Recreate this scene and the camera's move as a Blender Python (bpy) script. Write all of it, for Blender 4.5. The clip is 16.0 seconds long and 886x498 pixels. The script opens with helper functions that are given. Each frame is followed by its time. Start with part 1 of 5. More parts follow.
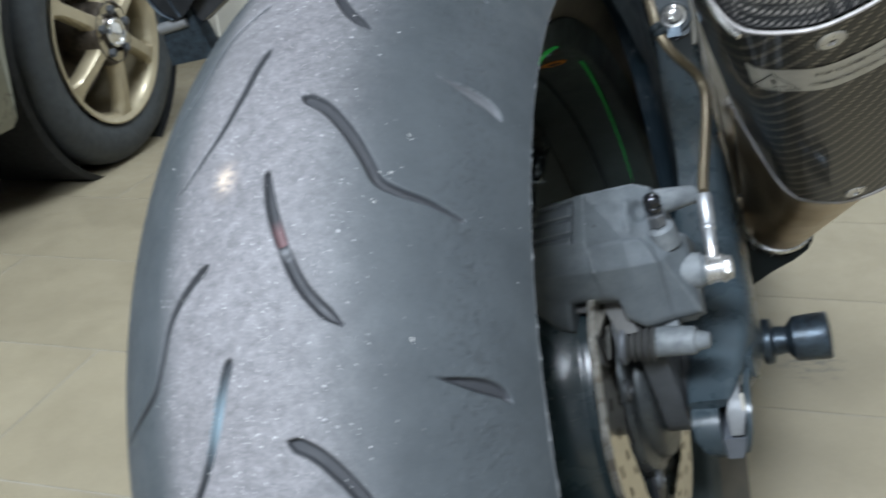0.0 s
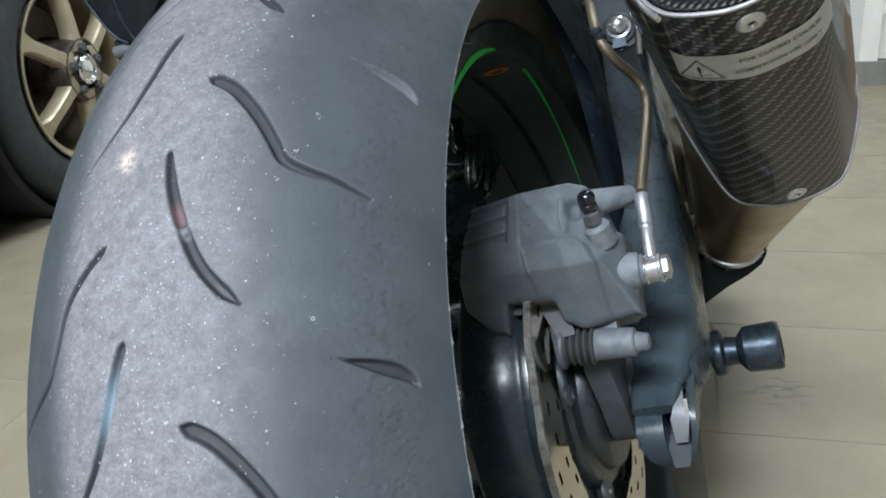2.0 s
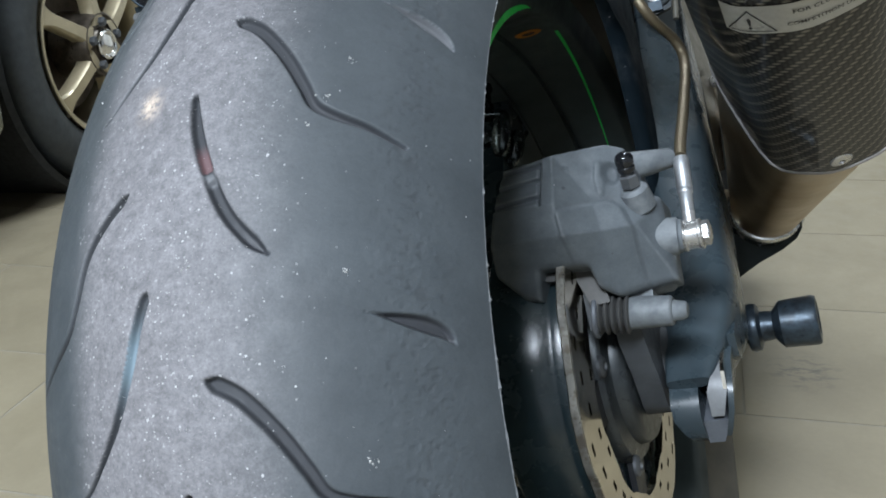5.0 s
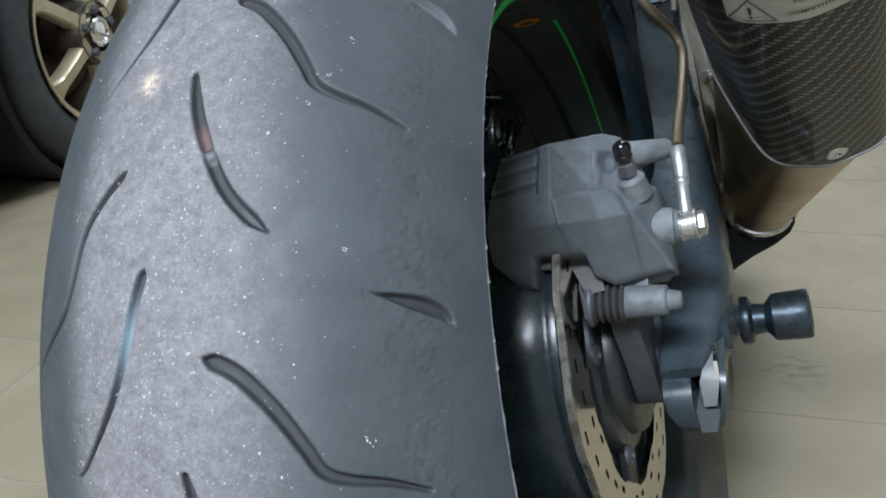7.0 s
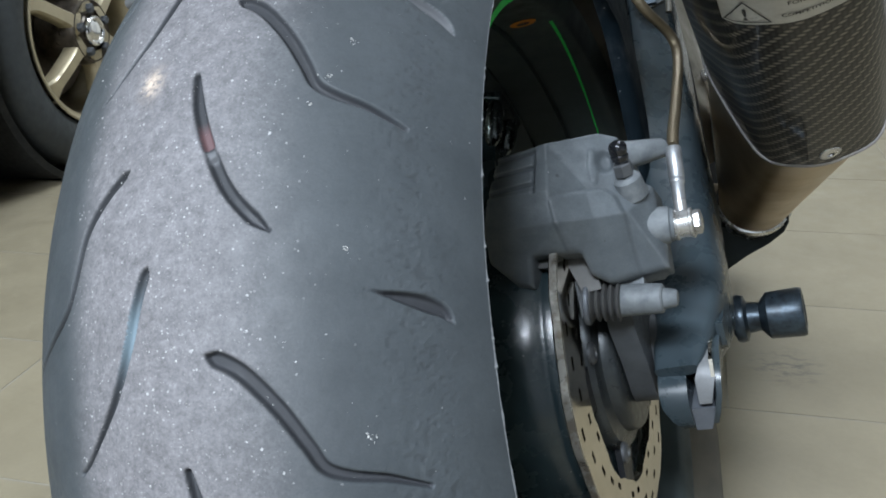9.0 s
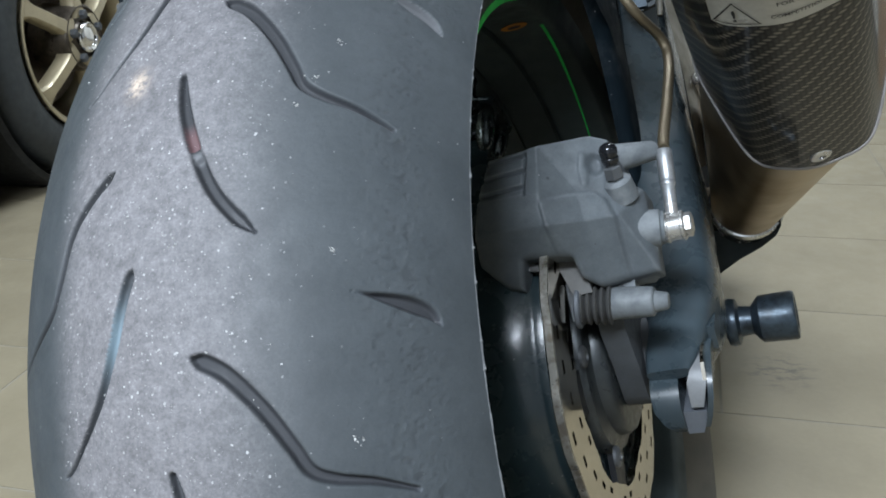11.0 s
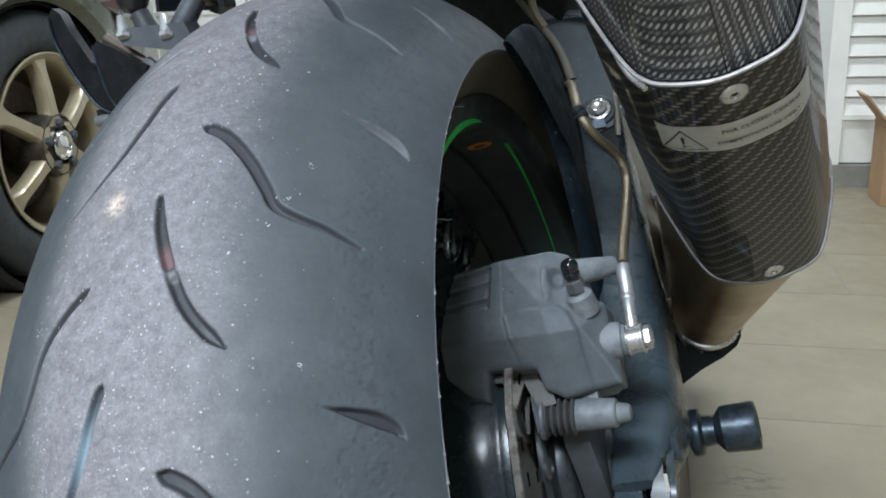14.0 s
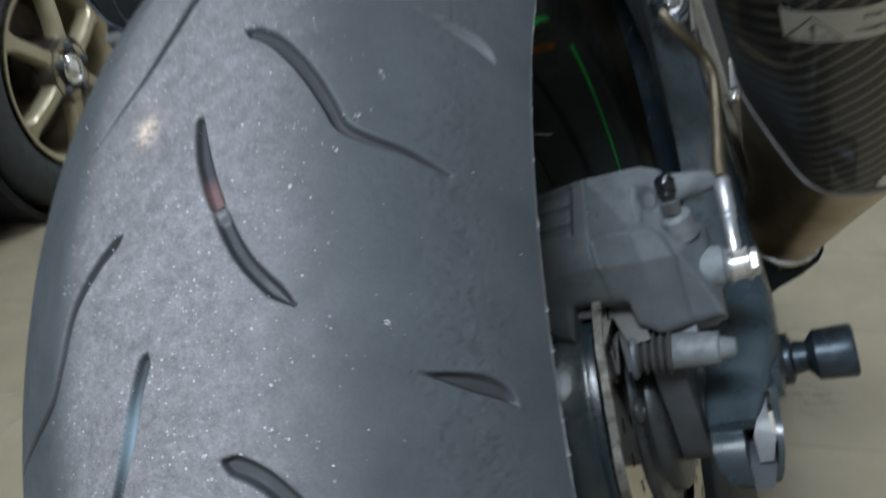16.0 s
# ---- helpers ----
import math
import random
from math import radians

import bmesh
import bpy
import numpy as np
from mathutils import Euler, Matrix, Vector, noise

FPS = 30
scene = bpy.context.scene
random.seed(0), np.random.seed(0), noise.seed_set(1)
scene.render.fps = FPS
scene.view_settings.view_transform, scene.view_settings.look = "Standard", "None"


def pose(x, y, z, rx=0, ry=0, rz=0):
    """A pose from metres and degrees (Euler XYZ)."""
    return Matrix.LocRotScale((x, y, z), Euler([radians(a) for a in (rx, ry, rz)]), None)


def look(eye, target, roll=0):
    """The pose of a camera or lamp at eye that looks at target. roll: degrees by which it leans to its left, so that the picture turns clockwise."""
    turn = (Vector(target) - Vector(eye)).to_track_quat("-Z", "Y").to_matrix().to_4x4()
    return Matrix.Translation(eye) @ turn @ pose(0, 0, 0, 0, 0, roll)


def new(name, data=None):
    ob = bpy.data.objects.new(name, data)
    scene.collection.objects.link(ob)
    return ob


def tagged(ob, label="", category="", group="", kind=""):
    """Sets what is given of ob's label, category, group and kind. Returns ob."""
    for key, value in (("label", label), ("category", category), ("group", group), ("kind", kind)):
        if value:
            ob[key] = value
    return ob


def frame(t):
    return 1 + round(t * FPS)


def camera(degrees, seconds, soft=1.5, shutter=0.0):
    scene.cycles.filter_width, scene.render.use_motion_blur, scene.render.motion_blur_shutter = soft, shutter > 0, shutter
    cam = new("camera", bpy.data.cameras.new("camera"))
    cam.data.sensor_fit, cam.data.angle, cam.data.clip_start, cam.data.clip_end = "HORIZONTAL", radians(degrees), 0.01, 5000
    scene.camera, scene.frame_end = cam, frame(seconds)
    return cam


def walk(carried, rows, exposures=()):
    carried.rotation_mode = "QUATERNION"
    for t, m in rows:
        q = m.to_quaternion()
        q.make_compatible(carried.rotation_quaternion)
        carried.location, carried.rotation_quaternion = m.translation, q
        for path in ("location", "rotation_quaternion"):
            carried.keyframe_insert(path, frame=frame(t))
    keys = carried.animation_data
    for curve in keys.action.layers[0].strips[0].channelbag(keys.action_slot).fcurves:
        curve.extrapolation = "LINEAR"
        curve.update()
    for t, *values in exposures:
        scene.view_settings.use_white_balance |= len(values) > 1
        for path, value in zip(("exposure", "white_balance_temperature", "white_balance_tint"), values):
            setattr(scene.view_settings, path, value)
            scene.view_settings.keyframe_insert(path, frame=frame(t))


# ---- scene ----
cam = camera(53.44, 16.0, 1.8, 0.5)
ROWS = [
    (0, 0.1268, -0.4802, 0.6503, 20.63, -25.19, -4.7),
    (0.1, 0.1289, -0.479, 0.6505, 19.24, -25.04, -3.8),
    (0.2, 0.1303, -0.4785, 0.6521, 18.44, -25.05, -3.9),
    (0.3, 0.1322, -0.4788, 0.6525, 19.07, -24.47, -3.72),
    (0.4, 0.1342, -0.4797, 0.6511, 19.18, -24.4, -3.74),
    (0.5, 0.135, -0.4803, 0.6478, 18.78, -23.9, -3.82),
    (1, 0.1455, -0.4813, 0.643, 19.89, -22.79, -4.18),
    (1.5, 0.1512, -0.4762, 0.631, 18.94, -22.35, -4.18),
    (2, 0.1514, -0.4717, 0.6217, 19.33, -22.29, -4.52),
    (2.5, 0.1486, -0.466, 0.6145, 20.61, -22.68, -4.87),
    (3, 0.1465, -0.4644, 0.6097, 21.39, -22.94, -5.04),
    (3.5, 0.1446, -0.4629, 0.609, 20.91, -23.25, -4.62),
    (6, 0.1389, -0.4676, 0.6029, 20.19, -23.2, -3.99),
    (6.5, 0.1389, -0.469, 0.6021, 19.9, -23.46, -3.42),
    (7, 0.1371, -0.4671, 0.6013, 19.82, -23.52, -3.18),
    (7.5, 0.1343, -0.4665, 0.5996, 19.49, -23.67, -2.72),
    (8, 0.1342, -0.4693, 0.6015, 19.46, -23.73, -2.87),
    (8.5, 0.1356, -0.4712, 0.603, 19.5, -23.64, -3.02),
    (11, 0.1388, -0.4693, 0.6002, 19.09, -23.16, -3.03),
    (11.5, 0.1415, -0.4729, 0.6018, 18.44, -22.59, -2.4),
    (12, 0.1409, -0.4714, 0.6003, 18.29, -21.9, -2.53),
    (12.5, 0.1419, -0.4735, 0.6024, 18.21, -20.96, -2.7),
    (13, 0.1426, -0.4751, 0.6051, 17.79, -19.56, -2.66),
    (13.5, 0.144, -0.4772, 0.6074, 17.25, -17.96, -2.4),
    (14, 0.1441, -0.4781, 0.6081, 16.75, -16.42, -2.04),
    (14.5, 0.1422, -0.481, 0.6094, 16.86, -15.66, -2.05),
    (15, 0.1407, -0.4804, 0.6091, 16.83, -15.1, -2.62),
    (15.5, 0.1214, -0.4816, 0.6079, 16.4, -15.6, -3.21),
    (15.6, 0.1218, -0.4752, 0.6075, 17.3, -16.55, -3.2),
    (15.7, 0.1181, -0.4682, 0.6017, 17.51, -17.1, -3.24),
    (15.8, 0.1162, -0.4592, 0.5968, 17.88, -18.02, -3.74),
    (15.9, 0.1112, -0.4457, 0.5957, 18.36, -19.7, -4.16),
    (16, 0.1021, -0.4311, 0.596, 18.26, -21.94, -4.48),
]


def eye_pose(x, y, z, yaw, pitch, roll):
    return pose(x, y, z, 0, 0, yaw) @ pose(0, 0, 0, 90 + pitch) @ pose(0, 0, 0, 0, 0, roll)


walk(cam, [(r[0], eye_pose(*r[1:])) for r in ROWS], ((0.0, 0.24), (1.0, 0.23), (2.0, 0.16), (3.5, 0.12), (6.0, 0.05), (14.9, 0.05), (15.5, -0.15), (16.0, -0.36)))

# ---- world and light ----
world = bpy.data.worlds.new("world")
world.use_nodes = True
scene.world = world
world.node_tree.nodes["Background"].inputs[0].default_value = (0.75, 0.85, 1.0, 1)
world.node_tree.nodes["Background"].inputs[1].default_value = 0.05


def area_lamp(name, at, target, sx, sy, watts, colour):
    data = bpy.data.lights.new(name, "AREA")
    data.shape, data.size, data.size_y, data.energy, data.color = "RECTANGLE", sx, sy, watts, colour
    ob = new(name, data)
    ob.matrix_world = look(at, target)
    return ob


LAMPS = [((-0.25, -2.0, 2.52), 1.3, 0.5, 196), ((-0.3, 1.45, 2.52), 1.2, 0.3, 58)]
for at, sx, sy, watts in LAMPS:
    area_lamp("tube_light", at, (at[0], at[1] + 0.001, 0), sx, sy, watts, (0.81, 0.915, 1.05))

# ---- materials ----


class Mat:
    """A small builder of node materials."""

    def __init__(self, name, base, rough=0.5, metal=0.0, spec=0.5, coat=0.0):
        self.m = bpy.data.materials.new(name)
        self.m.use_nodes = True
        self.t = self.m.node_tree
        self.b = self.t.nodes["Principled BSDF"]
        self.set("Base Color", (*base, 1))
        self.set("Roughness", rough)
        self.set("Metallic", metal)
        self.set("Specular IOR Level", spec)
        self.set("Coat Weight", coat)
        self.set("Coat Roughness", 0.05)
        self.height = None

    def set(self, key, value):
        self.b.inputs[key].default_value = value

    def node(self, kind, **values):
        n = self.t.nodes.new(kind)
        for key, value in values.items():
            n.inputs[key.replace("_", " ")].default_value = value
        return n

    def link(self, a, b):
        self.t.links.new(a, b)

    def coord(self, scale=(1, 1, 1), rot=(0, 0, 0)):
        c = self.t.nodes.new("ShaderNodeTexCoord")
        m = self.node("ShaderNodeMapping", Scale=scale, Rotation=rot)
        self.link(c.outputs["Object"], m.inputs["Vector"])
        return m.outputs["Vector"]

    def noise(self, scale, detail=4, rough=0.6, vec=None):
        n = self.node("ShaderNodeTexNoise", Scale=scale, Detail=detail, Roughness=rough)
        self.link(vec or self.coord(), n.inputs["Vector"])
        return n.outputs["Fac"]

    def ramp(self, fac, stops):
        n = self.t.nodes.new("ShaderNodeValToRGB")
        el = n.color_ramp.elements
        while len(el) < len(stops):
            el.new(0.5)
        for e, (p, c) in zip(el, stops):
            e.position, e.color = p, (*c, 1) if len(c) == 3 else c
        self.link(fac, n.inputs["Fac"])
        return n.outputs["Color"]

    def grey(self, fac, a, b, p=0.3, q=0.7):
        return self.ramp(fac, [(p, (a, a, a)), (q, (b, b, b))])

    def mix(self, fac, a, b, blend="MIX"):
        n = self.t.nodes.new("ShaderNodeMix")
        n.data_type, n.blend_type = "RGBA", blend
        for key, v in (("Factor", fac), ("A", a), ("B", b)):
            sock = [s for s in n.inputs if s.name == key and (s.type == "RGBA" or (key == "Factor" and s.type == "VALUE"))][0]
            if isinstance(v, bpy.types.NodeSocket):
                self.link(v, sock)
            elif key == "Factor":
                sock.default_value = v
            else:
                sock.default_value = (*v, 1)
        return [s for s in n.outputs if s.type == "RGBA"][0]

    def math(self, op, a, b=0.0):
        n = self.t.nodes.new("ShaderNodeMath")
        n.operation = op
        for k, v in enumerate((a, b)):
            if isinstance(v, bpy.types.NodeSocket):
                self.link(v, n.inputs[k])
            else:
                n.inputs[k].default_value = v
        return n.outputs[0]

    def colour(self, sock):
        self.link(sock, self.b.inputs["Base Color"])
        return self

    def roughness(self, sock):
        self.link(sock, self.b.inputs["Roughness"])
        return self

    def bump(self, sock, strength, dist):
        n = self.node("ShaderNodeBump", Strength=strength, Distance=dist)
        self.link(sock, n.inputs["Height"])
        if self.height:
            self.link(self.height, n.inputs["Normal"])
        self.height = n.outputs["Normal"]
        self.link(self.height, self.b.inputs["Normal"])
        return self

    def random(self):
        return self.t.nodes.new("ShaderNodeObjectInfo").outputs["Random"]

    def attribute(self, name):
        n = self.t.nodes.new("ShaderNodeAttribute")
        n.attribute_name = name
        return n.outputs["Fac"]


def mottled(name, base, rough=0.5, metal=0.0, spread=0.25, scale=40, fine=600, bump=0.1, coat=0.0, spec=0.5):
    """A surface with broad stains and fine grain."""
    m = Mat(name, base, rough, metal, spec, coat)
    lo = [c * (1 - spread) for c in base]
    hi = [min(1, c * (1 + spread)) for c in base]
    big = m.ramp(m.noise(scale, 5), [(0.3, lo), (0.7, hi)])
    small = m.grey(m.noise(fine, 3), 0.82, 1.0)
    m.colour(m.mix(0.6, big, small, "MULTIPLY"))
    m.roughness(m.grey(m.noise(scale * 2.3, 4), max(0.03, rough - 0.1), min(1, rough + 0.12)))
    m.bump(m.noise(fine, 3), bump, 0.0004)
    return m.m


def rubber():
    m = Mat("worn_rubber", (0.07, 0.072, 0.078), 0.62, 0, 0.36)
    worn = m.attribute("wear")
    in_groove = m.attribute("groove")
    blot = m.noise(38, 6, 0.65)
    grain = m.noise(1100, 3, 0.7)
    base = m.ramp(blot, [(0.3, (0.0488, 0.0572, 0.063)), (0.7, (0.067, 0.077, 0.0838))])
    dusty = m.ramp(m.noise(240, 7, 0.8), [(0.25, (0.11, 0.107, 0.113)), (0.5, (0.192, 0.185, 0.193)), (0.75, (0.293, 0.285, 0.295))])
    dusty = m.mix(0.38, dusty, m.grey(m.noise(900, 3, 0.6), 0.5, 1.45, 0.3, 0.7), "MULTIPLY")
    dusty = m.mix(0.45, dusty, m.grey(m.noise(110, 5, 0.7), 0.6, 1.35, 0.3, 0.7), "MULTIPLY")
    c = m.mix(worn, base, dusty)
    c = m.mix(0.26, c, m.grey(grain, 0.64, 1.22, 0.25, 0.75), "MULTIPLY")
    c = m.mix(0.35, c, m.grey(m.noise(14, 5, 0.6), 0.72, 1.12), "MULTIPLY")
    # pale grit in clusters, its glints painted as white specks, and a few dark crumbs
    crowd = m.grey(m.noise(70, 3, 0.6), 0.15, 1.5, 0.35, 0.7)
    ragged = m.grey(m.noise(1300, 3, 0.7), 0.0, 0.3, 0.35, 0.65)
    for scale, size, rare, more, shade in ((420.0, 0.3, 0.997, 0.15, 0.52), (950.0, 0.46, 0.998, 0.32, 0.45), (230.0, 0.19, 0.993, 0.08, 0.58), (130.0, 0.11, 0.985, 0.1, 0.55), (300.0, 0.13, 0.965, 0.0, 0.02)):
        v = m.node("ShaderNodeTexVoronoi", Scale=scale, Randomness=1.0)
        m.link(m.coord(), v.inputs["Vector"])
        pick = m.t.nodes.new("ShaderNodeSeparateColor")
        m.link(v.outputs["Color"], pick.inputs[0])
        near = m.math("LESS_THAN", m.math("ADD", v.outputs["Distance"], m.math("MULTIPLY", ragged, min(0.9, scale / 500))), m.math("MULTIPLY", m.math("ADD", pick.outputs[1], 0.3), size))
        many = m.math("MULTIPLY", m.math("MULTIPLY", worn, more), crowd)
        few = m.math("GREATER_THAN", pick.outputs[0], m.math("SUBTRACT", rare, many))
        grit = m.math("MULTIPLY", m.math("MULTIPLY", near, few), m.math("ADD", m.math("MULTIPLY", m.math("POWER", pick.outputs[2], 2.0), 0.75), 0.15))
        c = m.mix(grit, c, (shade, shade, shade))
    # darker colour inside the grooves
    c = m.mix(m.math("MULTIPLY", in_groove, 0.9), c, (0.033, 0.034, 0.038))
    c = m.mix(m.math("MULTIPLY", m.attribute("stain"), m.grey(m.noise(420, 4, 0.7), 0.05, 1.0, 0.38, 0.6)), c, (0.62, 0.5, 0.4))
    # shade inside the torn pits, painted as darker rubber
    c = m.mix(m.math("MULTIPLY", m.attribute("torn_shade"), 0.3), c, (0.022, 0.023, 0.025))
    c = m.mix(m.attribute("red_mark"), c, (0.18, 0.094, 0.096))
    c = m.mix(m.attribute("pale_mark"), c, (0.2, 0.205, 0.215))
    # bluish reflection in one groove, painted into the colour
    c = m.mix(m.attribute("blue_reflection"), c, (0.2, 0.27, 0.31))
    m.colour(c)
    m.roughness(m.grey(m.noise(120, 4), 0.5, 0.72))
    m.bump(grain, 0.16, 0.0005)
    m.bump(m.noise(280, 4, 0.7), 0.16, 0.0008)
    return m.m


def sidewall_rubber():
    m = Mat("dusty_sidewall", (0.045, 0.04, 0.033), 0.75)
    m.colour(m.ramp(m.noise(30, 6), [(0.3, (0.066, 0.061, 0.048)), (0.7, (0.112, 0.098, 0.073))]))
    m.bump(m.noise(500, 3), 0.2, 0.0005)
    return m.m


def cast_alloy():
    """Sand-cast alloy under grey paint: pale rubbed edges, dust, small dark chips."""
    m = Mat("grey_cast_alloy", (0.13, 0.146, 0.152), 0.6, 0.1)
    c = m.ramp(m.noise(70, 6, 0.65), [(0.3, (0.065, 0.075, 0.082)), (0.7, (0.103, 0.118, 0.128))])
    c = m.mix(0.5, c, m.grey(m.noise(1400, 3), 0.75, 1.1), "MULTIPLY")
    edge = m.t.nodes.new("ShaderNodeNewGeometry").outputs["Pointiness"]
    c = m.mix(m.math("MULTIPLY", m.grey(edge, 0.0, 1.0, 0.51, 0.56), m.grey(m.noise(160, 4), 0.1, 0.8)), c, (0.2, 0.213, 0.218))
    for scale, size, rare, shade in ((170.0, 0.16, 0.94, 0.03), (260.0, 0.1, 0.96, 0.42)):
        v = m.node("ShaderNodeTexVoronoi", Scale=scale, Randomness=1.0)
        m.link(m.coord(), v.inputs["Vector"])
        pick = m.t.nodes.new("ShaderNodeSeparateColor")
        m.link(v.outputs["Color"], pick.inputs[0])
        spot = m.math("MULTIPLY", m.math("LESS_THAN", v.outputs["Distance"], size), m.math("GREATER_THAN", pick.outputs[0], rare))
        c = m.mix(m.math("MULTIPLY", spot, 0.6), c, (shade, shade, shade))
    m.colour(c)
    m.roughness(m.grey(m.noise(150, 4), 0.5, 0.72))
    m.bump(m.noise(1400, 3), 0.3, 0.0004)
    return m.m


def carbon(name, bright):
    """Twill weave: the tows run with UV, two over and two under, under clear lacquer."""
    m = Mat(name, (0.02, 0.02, 0.02), 0.45, 0.0, 0.18, 0.45)
    uv = m.t.nodes.new("ShaderNodeUVMap")
    sep = m.t.nodes.new("ShaderNodeSeparateXYZ")
    m.link(uv.outputs["UV"], sep.inputs[0])
    u, v = sep.outputs[0], sep.outputs[1]
    fu, fv = m.math("FLOOR", u), m.math("FLOOR", v)
    step = m.math("FLOORED_MODULO", m.math("SUBTRACT", fu, fv), 4.0)
    over = m.math("LESS_THAN", step, 1.5)
    # each float is two tows long and bulges in the middle
    fru, frv = m.math("FRACT", u), m.math("FRACT", v)
    along = m.math("SINE", m.math("MULTIPLY", m.math("ADD", step, fru), math.pi / 2))
    across = m.math("SINE", m.math("MULTIPLY", frv, math.pi))
    back = m.math("FLOORED_MODULO", m.math("SUBTRACT", m.math("SUBTRACT", fv, fu), 1.0), 4.0)
    along2 = m.math("SINE", m.math("MULTIPLY", m.math("ADD", back, frv), math.pi / 2))
    across2 = m.math("SINE", m.math("MULTIPLY", fru, math.pi))
    weft = m.math("MULTIPLY", m.math("MAXIMUM", along, 0.0), across)
    warp = m.math("MULTIPLY", m.math("MAXIMUM", along2, 0.0), across2)
    # sheen of the tows painted in: pale weft, dark warp
    light = m.ramp(weft, [(0.15, (0.012, 0.011, 0.010)), (0.85, bright)])
    dark = m.ramp(warp, [(0.1, (0.006, 0.006, 0.006)), (0.9, (0.026, 0.025, 0.024))])
    m.colour(m.mix(over, dark, light))
    height = m.math("ADD", m.math("MULTIPLY", over, weft), m.math("MULTIPLY", m.math("SUBTRACT", 1.0, over), warp))
    m.bump(height, 0.25, 0.0004)
    return m.m


def carbon_cap():
    """Coarser cloth in two mirrored halves that meet in a seam: rows of leaning floats, turned a quarter on one half."""
    m = Mat("carbon_cloth_coarse", (0.02, 0.02, 0.02), 0.4, 0.0, 0.25, 0.7)
    uv = m.t.nodes.new("ShaderNodeUVMap")
    sep = m.t.nodes.new("ShaderNodeSeparateXYZ")
    m.link(uv.outputs["UV"], sep.inputs[0])
    u, v = sep.outputs[0], sep.outputs[1]

    def floats(a, b, lean):
        fa = m.math("FRACT", a)
        row = m.math("ADD", m.math("MULTIPLY", b, 0.54), m.math("ADD", m.math("MULTIPLY", m.math("FLOOR", a), 0.045), m.math("MULTIPLY", fa, lean)))
        fw = m.math("FRACT", row)
        up = m.math("MAXIMUM", m.math("SINE", m.math("MULTIPLY", m.math("MINIMUM", fw, 0.34), math.pi / 0.34)), 0.0)
        low = m.math("MAXIMUM", m.math("SINE", m.math("MULTIPLY", m.math("SUBTRACT", fw, 0.46), 1.85 * math.pi)), 0.0)
        round_ = m.math("SINE", m.math("MULTIPLY", fa, math.pi))
        return m.math("POWER", m.math("MULTIPLY", up, round_), 0.75), m.math("MULTIPLY", low, m.math("SINE", m.math("MULTIPLY", m.math("FRACT", b), math.pi)))

    left, left_low = floats(u, v, -0.44)
    right, right_low = floats(m.math("MULTIPLY", v, 1.15), u, -0.3)
    half = m.math("LESS_THAN", u, 0.0)
    rest = m.math("SUBTRACT", 1.0, half)
    high = m.math("ADD", m.math("MULTIPLY", left, half), m.math("MULTIPLY", right, rest))
    low = m.math("ADD", m.math("MULTIPLY", left_low, half), m.math("MULTIPLY", right_low, rest))
    # the fibres' sheen is put into the colour of the raised floats
    c = m.ramp(high, [(0.2, (0.026, 0.027, 0.027)), (0.75, (0.27, 0.25, 0.23))])
    c = m.mix(0.9, c, m.ramp(low, [(0.3, (0.0, 0.0, 0.0)), (0.9, (0.085, 0.08, 0.076))]), "ADD")
    seam = m.math("LESS_THAN", m.math("ABSOLUTE", u), 0.12)
    m.colour(m.mix(seam, c, (0.006, 0.006, 0.006)))
    m.bump(m.math("MAXIMUM", high, low), 0.25, 0.0004)
    return m.m


def painted(name, base, rough=0.3, coat=0.4, metal=0.0, spec=0.35):
    m = Mat(name, base, rough, metal, spec, coat)
    lo = [c * 0.75 for c in base]
    hi = [c * 1.35 for c in base]
    m.colour(m.ramp(m.noise(25, 6), [(0.3, lo), (0.72, hi)]))
    m.roughness(m.grey(m.noise(60, 5), max(0.05, rough - 0.08), rough + 0.18))
    m.bump(m.noise(900, 2), 0.05, 0.0003)
    return m.m


def dusty_plastic(name, base, rough, dust, spec=0.4):
    """Dark moulded or painted surface with pale dust wiped into patches and small bright grains."""
    m = Mat(name, base, rough, 0, spec)
    c = m.ramp(m.noise(25, 6), [(0.3, [k * 0.75 for k in base]), (0.72, [k * 1.35 for k in base])])
    film = m.math("MULTIPLY", m.grey(m.noise(22, 5, 0.65), 0.0, 1.0, 0.48, 0.75), m.grey(m.noise(160, 5, 0.7, m.coord((1, 1, 0.35))), 0.15, 1.0, 0.35, 0.65))
    c = m.mix(m.math("MULTIPLY", film, dust), c, (0.2, 0.21, 0.22))
    v = m.node("ShaderNodeTexVoronoi", Scale=300.0, Randomness=1.0)
    m.link(m.coord(), v.inputs["Vector"])
    pick = m.t.nodes.new("ShaderNodeSeparateColor")
    m.link(v.outputs["Color"], pick.inputs[0])
    spot = m.math("MULTIPLY", m.math("LESS_THAN", v.outputs["Distance"], 0.14), m.math("GREATER_THAN", pick.outputs[0], 0.93))
    m.colour(m.mix(m.math("MULTIPLY", spot, 0.5), c, (0.28, 0.29, 0.3)))
    m.roughness(m.grey(m.noise(60, 5), max(0.05, rough - 0.1), rough + 0.16))
    m.bump(m.noise(420, 4), 0.18, 0.0005)
    return m.m


def braided():
    m = Mat("braided_steel", (0.3, 0.25, 0.18), 0.42, 0.6)
    w = m.node("ShaderNodeTexWave", Scale=420.0, Distortion=1.5)
    m.link(m.coord((1, 1, 1), (0.6, 0.3, 0.2)), w.inputs["Vector"])
    m.colour(m.ramp(w.outputs["Fac"], [(0.2, (0.125, 0.1, 0.062)), (0.8, (0.21, 0.17, 0.11))]))
    m.bump(w.outputs["Fac"], 0.25, 0.0004)
    return m.m


